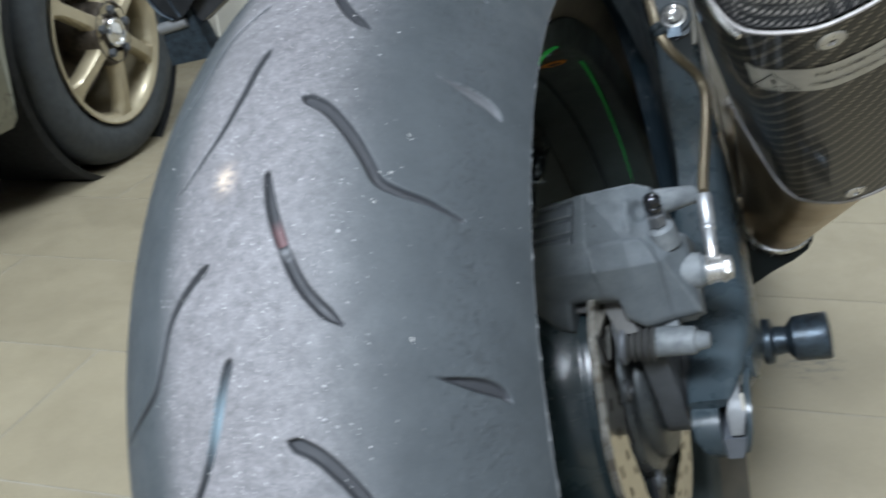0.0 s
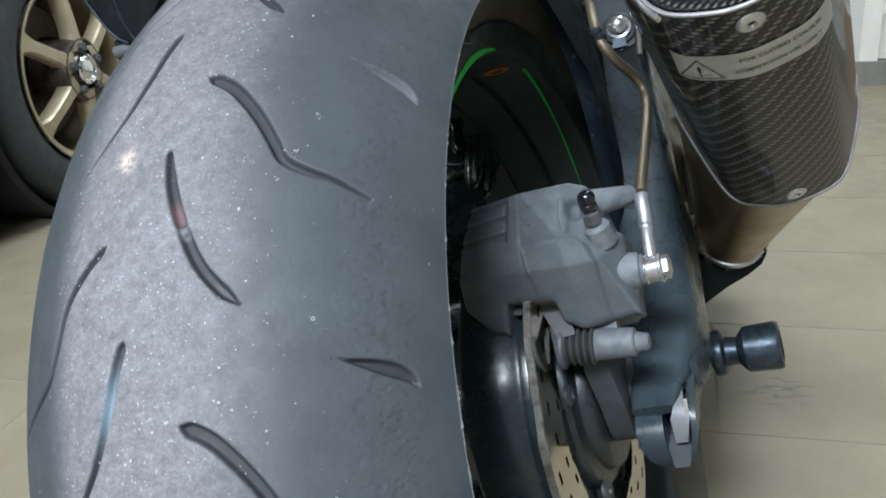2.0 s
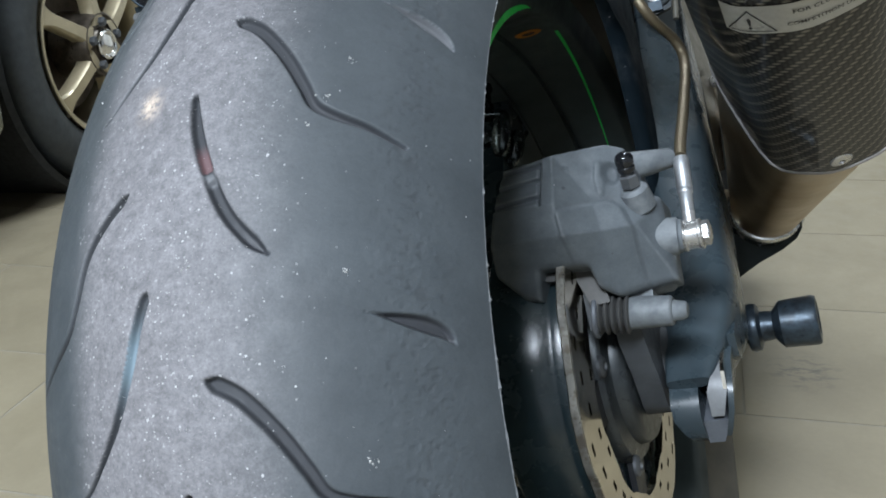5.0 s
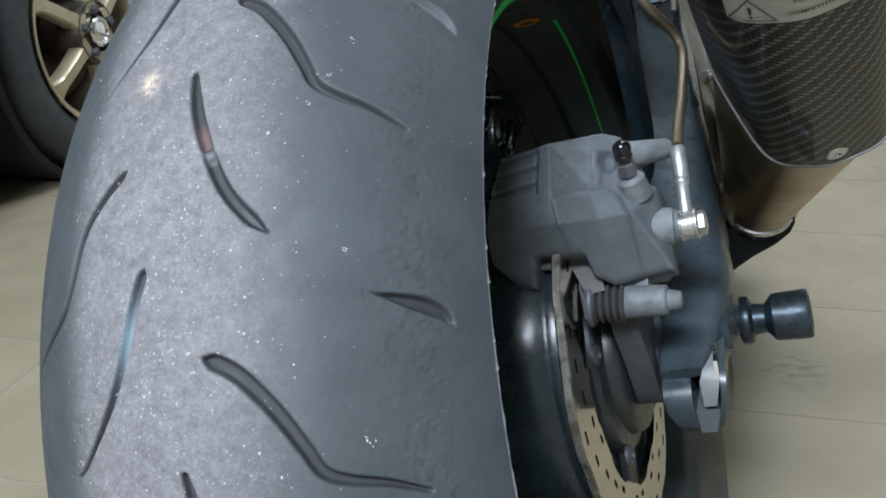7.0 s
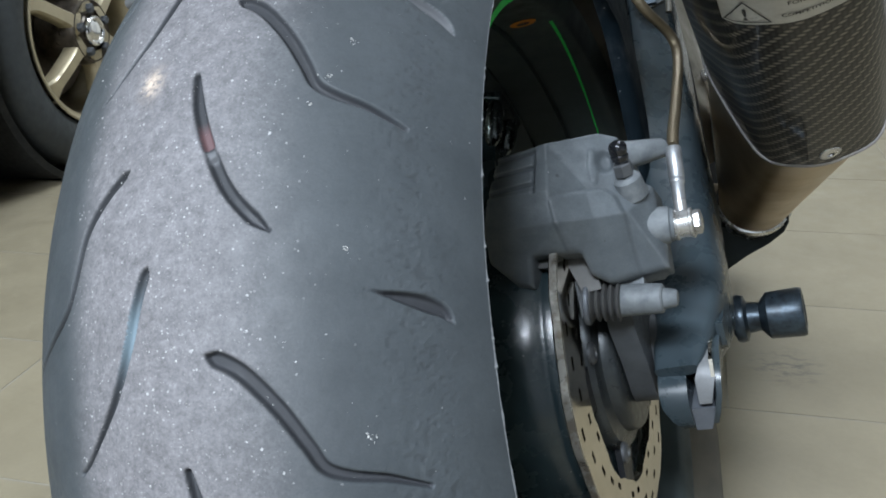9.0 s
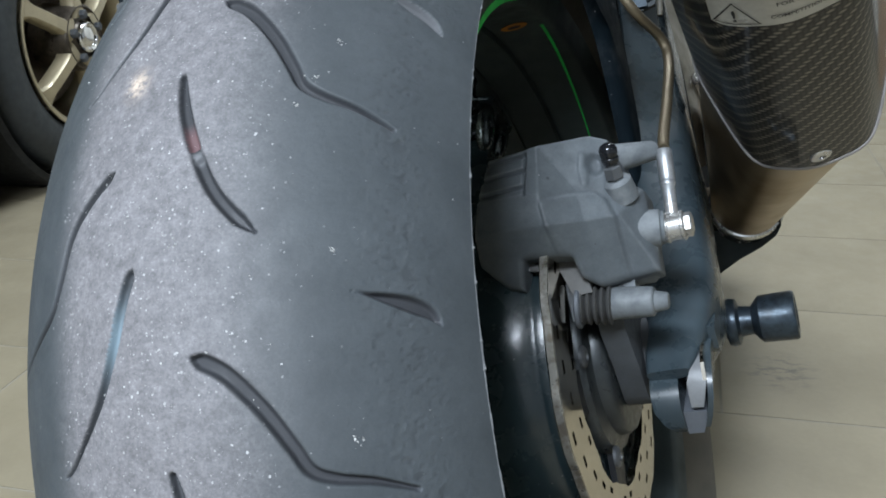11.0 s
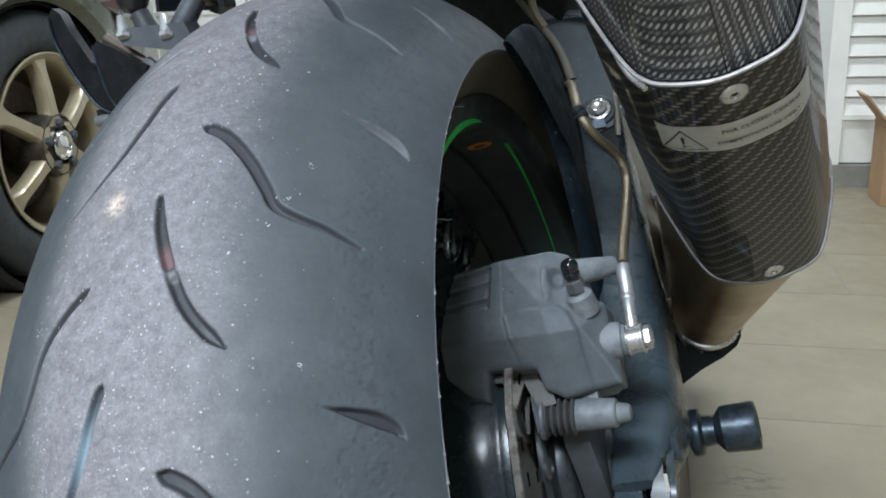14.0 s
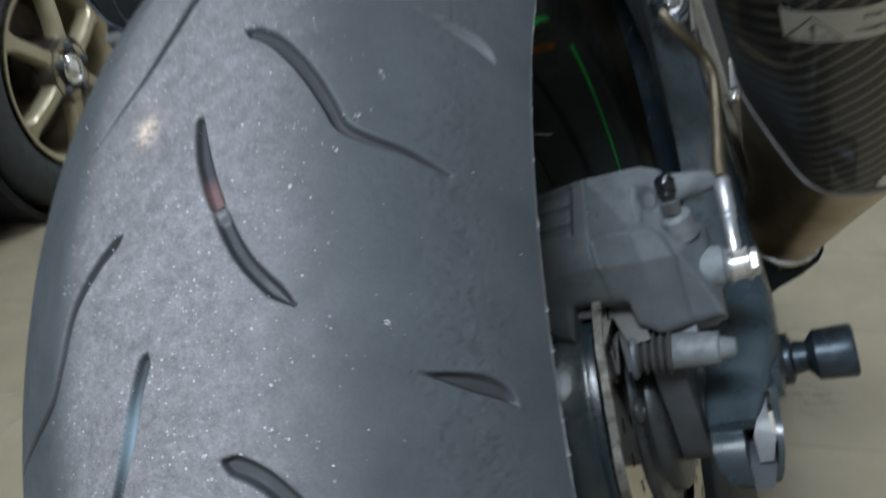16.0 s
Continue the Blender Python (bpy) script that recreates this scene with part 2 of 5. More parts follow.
def heated():
    """Steel that the heat has turned brown; broad soft gold bands stand in for reflections."""
    m = Mat("heat_tinted_steel", (0.35, 0.27, 0.19), 0.24, 1.0)
    m.colour(m.ramp(m.noise(16, 3), [(0.3, (0.32, 0.235, 0.135)), (0.5, (0.45, 0.355, 0.235)), (0.7, (0.48, 0.41, 0.31))]))
    m.roughness(m.grey(m.noise(40, 3), 0.28, 0.42))
    return m.m


SCUFF = (0.222, 0.568, 0.0)


def tile_mat():
    m = Mat("floor_tile_glaze", (0.3, 0.28, 0.24), 0.42)
    v = m.coord()
    c = m.ramp(m.noise(6, 6, 0.6), [(0.3, (0.22, 0.187, 0.125)), (0.7, (0.276, 0.237, 0.161))])
    c = m.mix(0.25, c, m.grey(m.noise(140, 4), 0.8, 1.05), "MULTIPLY")
    c = m.mix(0.3, c, m.grey(m.random(), 0.85, 1.1, 0, 1), "MULTIPLY")
    # a dark scuff beside the wheel
    geo = m.t.nodes.new("ShaderNodeNewGeometry")
    far = m.t.nodes.new("ShaderNodeVectorMath")
    far.operation = "DISTANCE"
    far.inputs[1].default_value = SCUFF
    m.link(geo.outputs["Position"], far.inputs[0])
    near = m.grey(far.outputs["Value"], 1.0, 0.0, 0.01, 0.055)
    scratch = m.node("ShaderNodeMapping", Scale=(45, 110, 1), Rotation=(0, 0, -0.5))
    m.link(geo.outputs["Position"], scratch.inputs["Vector"])
    c = m.mix(m.math("MULTIPLY", near, m.grey(m.noise(1.0, 5, 0.7, scratch.outputs["Vector"]), 0.0, 0.75, 0.48, 0.62)), c, (0.055, 0.055, 0.055))
    m.colour(c)
    m.roughness(m.grey(m.noise(20, 5), 0.33, 0.55))
    m.bump(m.noise(300, 3), 0.08, 0.0004)
    return m.m


def polished_steel():
    """Ground brake surface: a mirror with fine rubbed rings."""
    m = Mat("disc_steel", (0.62, 0.57, 0.48), 0.1, 1.0)
    m.colour(m.ramp(m.noise(60, 4), [(0.3, (0.56, 0.515, 0.43)), (0.7, (0.66, 0.61, 0.52))]))
    m.roughness(m.grey(m.noise(90, 4), 0.07, 0.15))
    return m.m


def lit_edge():
    """Worn steel whose lit look is put into the material, with patches of brown brake dust along the edge."""
    m = Mat("lit_worn_disc_edge", (0.7, 0.68, 0.62), 0.3, 0.75)
    dust = m.grey(m.noise(120, 4, 0.65), 0.0, 0.85, 0.42, 0.6)
    m.colour(m.mix(dust, m.ramp(m.noise(60, 3), [(0.3, (0.46, 0.44, 0.39)), (0.7, (0.66, 0.64, 0.59))]), (0.22, 0.185, 0.14)))
    m.roughness(m.grey(m.noise(150, 3, 0.6), 0.26, 0.42))
    return m.m


def simple(name, base, rough=0.5, metal=0.0, coat=0.0):
    return mottled(name, base, rough, metal, 0.12, 30, 400, 0.05, coat)


RUBBER, SIDEWALL, CARBON = rubber(), sidewall_rubber(), carbon("carbon_twill", (0.165, 0.15, 0.125))
CARBON_CAP = carbon_cap()
FLASH = mottled("pale_rubber_crumb", (0.11, 0.115, 0.118), 0.75)
GRIT_GLINT = mottled("pale_grit_glints", (0.46, 0.46, 0.45), 0.5, 0, 0.6, 900)
CAST = cast_alloy()
ARM = painted("blue_black_enamel", (0.028, 0.04, 0.047), 0.25, 0.0, 0.0, 0.55)
HUG = dusty_plastic("dusty_blue_black", (0.006, 0.0105, 0.014), 0.6, 0.22, 0.03)
FLAP = dusty_plastic("worn_grey_plastic", (0.036, 0.043, 0.046), 0.5, 0.1, 0.25)
LITFLAPEDGE = dusty_plastic("lit_plastic_edge", (0.1, 0.092, 0.072), 0.45, 0.15)
RIM = painted("satin_black_paint", (0.043, 0.055, 0.054), 0.42, 0.1)
HUB = dusty_plastic("gloss_dark_blue_paint", (0.018, 0.031, 0.036), 0.22, 0.08, 0.55)
GLINT = mottled("spoke_glint_metal", (0.13, 0.15, 0.155), 0.2, 0.8, 0.4, 120, 500, 0.1)
CARRIER = mottled("dark_polished_steel", (0.034, 0.039, 0.041), 0.34, 0.4, 0.4, 60, 700, 0.15)
DARKCAST = mottled("dark_grey_casting", (0.055, 0.06, 0.065), 0.55, 0.1, 0.25, 60, 900, 0.2)
BLACK = mottled("black_plastic", (0.016, 0.017, 0.019), 0.42, 0, 0.3)
TOE = mottled("dull_black_guard", (0.014, 0.019, 0.021), 0.6, 0, 0.3, 60, 500, 0.1, 0, 0.15)
GLOSSBLACK = mottled("gloss_black_plastic", (0.012, 0.013, 0.015), 0.16, 0, 0.4, 60, 250, 0.3)
BLUEBLACK = mottled("anodised_dark", (0.03, 0.042, 0.053), 0.36, 0.6, 0.6, 130, 500, 0.15)
DARK = mottled("dark_hollow", (0.009, 0.01, 0.01), 0.8)
STEEL = mottled("bright_steel", (0.62, 0.62, 0.6), 0.22, 1.0, 0.15)
DISC = polished_steel()
DISCEDGE = lit_edge()
CHROME = mottled("chrome", (0.8, 0.8, 0.8), 0.08, 1.0, 0.05)
BOLT = mottled("dull_dark_bolt", (0.11, 0.115, 0.12), 0.5, 0.6, 0.3)
DARKALLOY = mottled("dull_alloy", (0.27, 0.275, 0.28), 0.4, 0.7, 0.2)
PLATED = mottled("plated_steel", (0.58, 0.57, 0.55), 0.28, 0.85, 0.06, 60, 500, 0.05)
CASTLIGHT = mottled("pale_plated_metal", (0.55, 0.56, 0.56), 0.38, 0.4, 0.12)
ALLOY = mottled("milled_alloy", (0.17, 0.175, 0.178), 0.5, 0.3, 0.2)
FERRULE = mottled("dull_plated_ferrule", (0.42, 0.43, 0.44), 0.42, 0.75, 0.2, 150)
RIVET = mottled("satin_rivet", (0.6, 0.59, 0.58), 0.34, 0.8, 0.1)
PEG = mottled("blue_grey_enamel", (0.105, 0.115, 0.13), 0.5, 0.2, 0.2)
ARMSIDE = mottled("floor_tinted_arm_side", (0.13, 0.112, 0.08), 0.36, 0.9, 0.15, 30)
RING = mottled("satin_trim_metal", (0.36, 0.34, 0.33), 0.55, 0.6, 0.2, 90)
CABLE = mottled("tan_cable_sheath", (0.12, 0.1, 0.07), 0.6)
BOOT = mottled("dusty_boot_rubber", (0.066, 0.066, 0.064), 0.75)
BRAID, HEAT = braided(), heated()
GREEN = simple("green_tape", (0.035, 0.75, 0.12), 0.4)
ORANGE = simple("orange_sticker", (0.55, 0.2, 0.02), 0.5)
LABEL = simple("silver_label_film", (0.5, 0.49, 0.46), 0.35, 0.2)
INK = simple("black_ink", (0.02, 0.02, 0.02), 0.5)
PAD = mottled("brake_pad_metal", (0.1, 0.098, 0.094), 0.55, 0.3, 0.3)
TILE = tile_mat()
GROUT = mottled("pale_grout", (0.27, 0.247, 0.195), 0.85, 0, 0.15, 20)
WHITE = mottled("white_paint", (0.85, 0.83, 0.75), 0.5, 0, 0.06, 8)
PLASTER = mottled("pale_plaster", (0.66, 0.65, 0.6), 0.85, 0, 0.08, 5)
SHADE = mottled("grey_fill_wall_paint", (0.4, 0.405, 0.41), 0.7, 0, 0.1, 5)
KERB = mottled("grey_kerb_tile", (0.24, 0.23, 0.2), 0.5, 0, 0.12)
CARD = mottled("brown_cardboard", (0.4, 0.25, 0.13), 0.75, 0, 0.12, 12, 300, 0.1)
CARPAINT = mottled("silver_green_car_paint", (0.16, 0.163, 0.125), 0.3, 0.4, 0.06, 5, 300, 0.02, 0.5)
HUBDISH = mottled("dark_worn_wheel_centre", (0.075, 0.062, 0.048), 0.35, 0.6, 0.6, 45)
BRONZE = mottled("bronze_wheel_paint", (0.37, 0.315, 0.205), 0.4, 0.4, 0.12, 25, 500, 0.1, 0.3)
CARTYRE = mottled("car_tyre_rubber", (0.028, 0.033, 0.035), 0.65, 0, 0.25, 30)
RUST = mottled("rusty_brake_drum", (0.095, 0.075, 0.058), 0.6, 0.5, 0.3)
REDLENS = Mat("red_lens", (0.12, 0.07, 0.06), 0.15, 0, 0.5, 0.8).m
CLEARLENS = Mat("clear_lens", (0.3, 0.3, 0.27), 0.12, 0.3, 0.5, 0.8).m


def pane_glass():
    m = Mat("dark_window_glass", (0.01, 0.012, 0.014), 0.05, 0, 0.5)
    return m.m


GLASS = pane_glass()

# ---- mesh builders ----


def part(name, bm, material, parent, label="", smooth=40):
    """Links a bmesh as one mesh object under a thing or a part."""
    if isinstance(bm, bmesh.types.BMesh):
        bmesh.ops.recalc_face_normals(bm, faces=bm.faces)
        me = bpy.data.meshes.new(name)
        bm.to_mesh(me)
        bm.free()
    else:
        me = bm
    me.materials.append(material)
    if smooth:
        me.polygons.foreach_set("use_smooth", [True] * len(me.polygons))
        me.set_sharp_from_angle(angle=radians(smooth))
    ob = new(name, me)
    ob.parent = parent
    if label:
        ob["label"] = label
    return ob


def mesh_of(name, verts, faces):
    me = bpy.data.meshes.new(name)
    me.from_pydata([tuple(v) for v in verts], [], faces)
    me.update()
    return me


def bm_of(verts, faces):
    bm = bmesh.new()
    vs = [bm.verts.new(v) for v in verts]
    for f in faces:
        bm.faces.new([vs[i] for i in f])
    return bm


def frame_of(axis):
    """A turn that brings z onto the axis."""
    return Vector(axis).normalized().to_track_quat("Z", "Y").to_matrix().to_4x4()


def lathe(profile, at=(0, 0, 0), axis=(1, 0, 0), segs=48, start=0.0, end=360.0, closed=False):
    """Turns a profile of (along, radius) about an axis."""
    full = abs(end - start) >= 359.9
    n = segs if full else segs + 1
    m = Matrix.Translation(at) @ frame_of(axis)
    verts, faces = [], []
    for k in range(n):
        a = radians(start + (end - start) * k / segs)
        for z, r in profile:
            verts.append(m @ Vector((r * math.cos(a), r * math.sin(a), z)))
    p = len(profile)
    for k in range(segs):
        k2 = (k + 1) % n
        for i in range(p if closed else p - 1):
            j = (i + 1) % p
            faces.append((k * p + i, k * p + j, k2 * p + j, k2 * p + i))
    bm = bm_of(verts, faces)
    bmesh.ops.remove_doubles(bm, verts=bm.verts, dist=1e-6)
    return bm


def rod(a, b, r0, r1=None, segs=20, bevel=0.0):
    """A round bar from a to b, with softened rims."""
    a, b = Vector(a), Vector(b)
    r1 = r0 if r1 is None else r1
    length, e = (b - a).length, bevel
    prof = [(0, 0), (0, max(r0 - e, 1e-5)), (e, r0), (length - e, r1), (length, max(r1 - e, 1e-5)), (length, 0)]
    return lathe(prof, a, b - a, segs)


def hexagon(a, b, r, bevel=0.0006):
    return rod(a, b, r, segs=6, bevel=bevel)


def tube(points, radius, segs=10, steps=8, caps=True):
    """A pipe along a smooth line through the points."""
    pts = [Vector(p) for p in points]
    line = []
    for i in range(len(pts) - 1):
        p0, p1, p2, p3 = pts[max(i - 1, 0)], pts[i], pts[i + 1], pts[min(i + 2, len(pts) - 1)]
        for k in range(steps):
            t = k / steps
            line.append(0.5 * ((2 * p1) + (p2 - p0) * t + (2 * p0 - 5 * p1 + 4 * p2 - p3) * t * t + (3 * p1 - p0 - 3 * p2 + p3) * t ** 3))
    line.append(pts[-1])
    up, verts, faces = None, [], []
    for i, p in enumerate(line):
        d = (line[min(i + 1, len(line) - 1)] - line[max(i - 1, 0)]).normalized()
        if up is None:
            up = d.orthogonal().normalized()
        up = (up - d * up.dot(d)).normalized()
        side = d.cross(up)
        r = radius(i / (len(line) - 1)) if callable(radius) else radius
        for k in range(segs):
            a = 2 * math.pi * k / segs
            verts.append(p + r * (math.cos(a) * up + math.sin(a) * side))
    for i in range(len(line) - 1):
        for k in range(segs):
            k2 = (k + 1) % segs
            faces.append((i * segs + k, i * segs + k2, (i + 1) * segs + k2, (i + 1) * segs + k))
    if caps:
        faces.append(tuple(range(segs)))
        faces.append(tuple((len(line) - 1) * segs + k for k in range(segs)))
    return bm_of(verts, faces)


def bevelled(bm, width, segs=2, angle=25):
    edges = [e for e in bm.edges if len(e.link_faces) == 2 and e.calc_face_angle(0) > radians(angle)]
    bmesh.ops.recalc_face_normals(bm, faces=bm.faces)
    bmesh.ops.bevel(bm, geom=edges, offset=width, segments=segs, profile=0.6, affect="EDGES", clamp_overlap=True)
    return bm


def prism(outline, lo, hi, place, bevel=0.0, segs=2):
    """An outline (u, v) drawn out from lo to hi; place(u, v, w) gives the point."""
    n = len(outline)
    verts = [place(u, v, lo) for u, v in outline] + [place(u, v, hi) for u, v in outline]
    faces = [tuple(range(n)), tuple(range(n, 2 * n))] + [(i, (i + 1) % n, n + (i + 1) % n, n + i) for i in range(n)]
    bm = bm_of(verts, faces)
    return bevelled(bm, bevel, segs) if bevel else bm


def block(x0, x1, y0, y1, z0, z1, bevel=0.0, segs=2):
    bm = prism([(x0, y0), (x1, y0), (x1, y1), (x0, y1)], z0, z1, lambda u, v, w: Vector((u, v, w)))
    return bevelled(bm, bevel, segs) if bevel else bm


def join(*bms):
    out = bms[0]
    for other in bms[1:]:
        me = bpy.data.meshes.new("join")
        other.to_mesh(me)
        other.free()
        out.from_mesh(me)
        bpy.data.meshes.remove(me)
    return out


# ---- setting: floor, walls, ceiling ----
TURN = 3.77            # the tiles and walls stand turned to the motorcycle
ROW, LONG, GAP = 0.2824, 0.63, 0.0032
SET = Matrix.Rotation(radians(TURN), 4, "Z")


def setting(name, bm, material, label="", kind="structure", smooth=0):
    ob = part(name, bm, material, None, label, smooth)
    ob.matrix_basis = SET
    ob["kind"] = kind
    return ob


X0, X1, Y0, Y1, TOP = -3.6, 2.6, -3.4, 2.29, 2.6
floor = setting("floor", block(X0 - 0.2, X1 + 0.2, Y0 - 0.2, Y1 + 0.2, -0.12, -0.0007), GROUT, "grey-beige tiled garage floor with pale joints")
ceiling = setting("ceiling", block(X0 - 0.2, X1 + 0.2, Y0 - 0.2, Y1 + 0.2, TOP, TOP + 0.15), PLASTER, "plain white plastered garage ceiling")
# the two grey walls are unseen; their tone sets the fill light
setting("wall_south", block(X0, X1, Y0 - 0.15, Y0, 0, TOP), SHADE, "plain grey unseen garage wall that returns fill light")
setting("wall_west", block(X0 - 0.15, X0, Y0 - 0.15, Y1 + 0.15, 0, TOP), PLASTER, "plain pale plastered garage wall")
setting("wall_east", block(X1, X1 + 0.15, Y0 - 0.15, Y1 + 0.15, 0, TOP), SHADE, "plain grey unseen garage wall")
# the far wall has two openings
DOOR_A, DOOR_B, HEAD = (0.64, 1.5), (-2.3, -0.62), 2.1
for k, (a, b, z) in enumerate(((X0, DOOR_B[0], 0), (DOOR_B[1], DOOR_A[0], 0), (DOOR_A[1], X1, 0), (DOOR_B[0], DOOR_B[1], HEAD), (DOOR_A[0], DOOR_A[1], HEAD))):
    setting("wall_north_%d" % (k + 1), block(a, b, Y1, Y1 + 0.15, z, TOP), PLASTER, "pale plastered wall beside white doors")
setting("kerb", block(X0, X1, Y1 - 0.012, Y1 + 0.13, 0, 0.068, 0.003), KERB, "grey tiled skirting kerb below the doors")

# tiles
# whole tiles share one mesh, those along the walls are cut
tile_mesh = None
ROW0 = 0.7275          # one joint's place across the rows
for k in range(-6, 16):
    y1 = ROW0 + ROW - k * ROW
    y0 = y1 - ROW
    y0, y1 = max(y0 + GAP / 2, Y0), min(y1 - GAP / 2, Y1)
    if y1 - y0 < 0.01:
        continue
    shift = 0.184 if k % 2 == 1 else -0.1
    for j in range(-7, 6):
        x0 = shift + j * LONG
        x0, x1 = max(x0 + GAP / 2, X0), min(x0 + LONG - GAP / 2, X1)
        if x1 - x0 < 0.01:
            continue
        w, d = x1 - x0, y1 - y0
        whole = abs(w - LONG + GAP) < 1e-6 and abs(d - ROW + GAP) < 1e-6
        if whole and tile_mesh:
            ob = new("tile", tile_mesh)
            ob.parent = floor
        else:
            ob = part("tile", block(-w / 2, w / 2, -d / 2, d / 2, -0.008, 0, 0.0008, 1), TILE, floor, "", 0)
            tile_mesh = ob.data if whole else tile_mesh
        ob.matrix_basis = Matrix.Translation(((x0 + x1) / 2, (y0 + y1) / 2, 0))

# louvred door
louvre = setting("door_1", block(DOOR_A[0], DOOR_A[0] + 0.05, Y1 + 0.0, Y1 + 0.04, 0.068, HEAD, 0.003), WHITE, "white painted louvred door on a kerb")
part("stile", block(DOOR_A[1] - 0.07, DOOR_A[1], Y1, Y1 + 0.04, 0.068, HEAD, 0.003), WHITE, louvre)
part("bottom_panel", block(DOOR_A[0] + 0.05, DOOR_A[1] - 0.07, Y1 + 0.012, Y1 + 0.035, 0.072, 0.2, 0.003), WHITE, louvre)
part("rail", block(DOOR_A[0] + 0.05, DOOR_A[1] - 0.07, Y1 + 0.002, Y1 + 0.04, 0.2, 0.215, 0.003), WHITE, louvre)
part("backing", block(DOOR_A[0] + 0.05, DOOR_A[1] - 0.07, Y1 + 0.05, Y1 + 0.06, 0.2, HEAD), DARK, louvre)
slat_mesh = None
for i in range(32):
    z = 0.235 + i * 0.0575
    if slat_mesh is None:
        bm = prism([(0.0, -0.024), (0.005, -0.026), (0.022, 0.03), (0.017, 0.033)], DOOR_A[0] + 0.05, DOOR_A[1] - 0.07, lambda u, v, w: Vector((w, u, v)))
        ob = part("slat", bm, WHITE, louvre)
        slat_mesh = ob.data
    else:
        ob = new("slat", slat_mesh)
        ob.parent = louvre
    ob.matrix_basis = Matrix.Translation((0, Y1 + 0.004, z))

# glazed door
glazed = setting("door_2", block(DOOR_B[0], DOOR_B[0] + 0.07, Y1 + 0.01, Y1 + 0.06, 0.068, HEAD, 0.003), WHITE, "white framed glazed doors with dark panes")
for x, w in ((-1.583, 0.082), (-1.215, 0.05), (-1.159, 0.052), (-0.7, 0.08)):
    part("mullion", block(x, x + w, Y1 + 0.01, Y1 + 0.06, 0.068, HEAD, 0.004), WHITE, glazed)
for a, b in ((DOOR_B[0] + 0.07, -1.583), (-1.501, -1.215), (-1.107, -0.7)):
    for z0, z1 in ((0.068, 0.555), (2.02, HEAD)):
        part("rail", block(a, b, Y1 + 0.016, Y1 + 0.054, z0, z1, 0.003), WHITE, glazed)
    part("glazing_bead", block(a, b, Y1 + 0.012, Y1 + 0.03, 0.555, 0.568, 0.002), WHITE, glazed)
    part("pane", block(a, b, Y1 + 0.03, Y1 + 0.036, 0.555, 2.02), GLASS, glazed)

# lamp fixtures on the ceiling
for at, sx, sy, watts in LAMPS:
    fix = part("ceiling_light", block(-sx / 2 - 0.03, sx / 2 + 0.03, -sy / 2 - 0.03, sy / 2 + 0.03, 0.015, 0.08, 0.008), WHITE, None, "", 30)
    fix.matrix_basis = Matrix.Translation(at)
    tagged(fix, "long white ceiling light fitting under the ceiling", "ceiling light", "garage lights")

# open cardboard box by the louvred door
box = new("cardboard_box")
box.matrix_basis = pose(0.617, 2.087, 0, 0, 0, 4)
tagged(box, "brown cardboard box with an open flap on the floor", "box")
part("side", block(0, 0.004, 0.004, 0.133, 0.001, 0.226, 0.001), CARD, box)
part("side", block(0.316, 0.32, 0.004, 0.133, 0.001, 0.226, 0.001), CARD, box)
part("front", block(0, 0.32, 0, 0.004, 0.001, 0.226, 0.001), CARD, box)
part("back", block(0, 0.32, 0.133, 0.137, 0.001, 0.226, 0.001), CARD, box)
part("bottom", block(0.004, 0.316, 0.004, 0.133, 0.001, 0.005), CARD, box)
part("flap", prism([(0.0, 0.226), (-0.058, 0.298), (-0.054, 0.301), (0.004, 0.229)], 0.004, 0.133, lambda u, v, w: Vector((u, w, v)), 0.0008), CARD, box)
part("flap", prism([(0.316, 0.226), (0.38, 0.262), (0.378, 0.266), (0.314, 0.23)], 0.004, 0.133, lambda u, v, w: Vector((u, w, v)), 0.0008), CARD, box)

# ---- motorcycle ----
# drawn about the rear axle: x to its right, y ahead, z up; it leans on its side stand
bike = new("motorcycle")
bike.matrix_basis = pose(0, 0, 0.3073, 0, -15.05, 0)
tagged(bike, "black sport motorcycle, worn rear tyre, carbon silencer, leaning on tiles", "motorcycle")

# tyre: tread with cut grooves
TR, TC = 0.3145, 0.109     # outer radius, crown radius
PITCH = 25.0
GROOVES = [  # half width mm, depth mm, then (across mm, degrees)
    (3.2, 2.9, ((26.5, 55.2), (37, 54.1), (48, 51.8), (56, 49.4), (60.5, 47.9), (68, 47.15), (80, 46.5), (93, 45.4)), 0.35),
    (3.0, 2.9, ((17, 48.7), (20.3, 46.0), (26.4, 42.9), (33, 40.4), (40.5, 38.65), (48, 37.4)), 0.8),
    (3.5, 3.0, ((78, 33.5), (89, 33.0), (99, 32.45), (105.5, 31.85), (109, 31.0)), 2.0),
    (2.4, 2.5, ((-6, 42.6), (-17, 41.0), (-26, 39.0), (-31.5, 36.2), (-37, 34.3), (-48, 32.9), (-62, 31.6), (-76, 30.6)), 0.6),
    (2.5, 2.5, ((5.2, 35.9), (1.3, 33.8), (-2.6, 31.2), (-10, 28.1), (-23, 25.0), (-30, 24.0)), 0.8),
    (2.6, 2.8, ((-60, 21.0), (-71, 20.5), (-81, 20.0), (-88, 19.0)), 2.0),
]


def smooth_line(pts, n=24):
    out = []
    p = [np.array(q) for q in pts]
    for i in range(len(p) - 1):
        p0, p1, p2, p3 = p[max(i - 1, 0)], p[i], p[i + 1], p[min(i + 2, len(p) - 1)]
        for t in np.arange(n) / n:
            out.append(0.5 * (2 * p1 + (p2 - p0) * t + (2 * p0 - 5 * p1 + 4 * p2 - p3) * t * t + (3 * p1 - p0 - 3 * p2 + p3) * t ** 3))
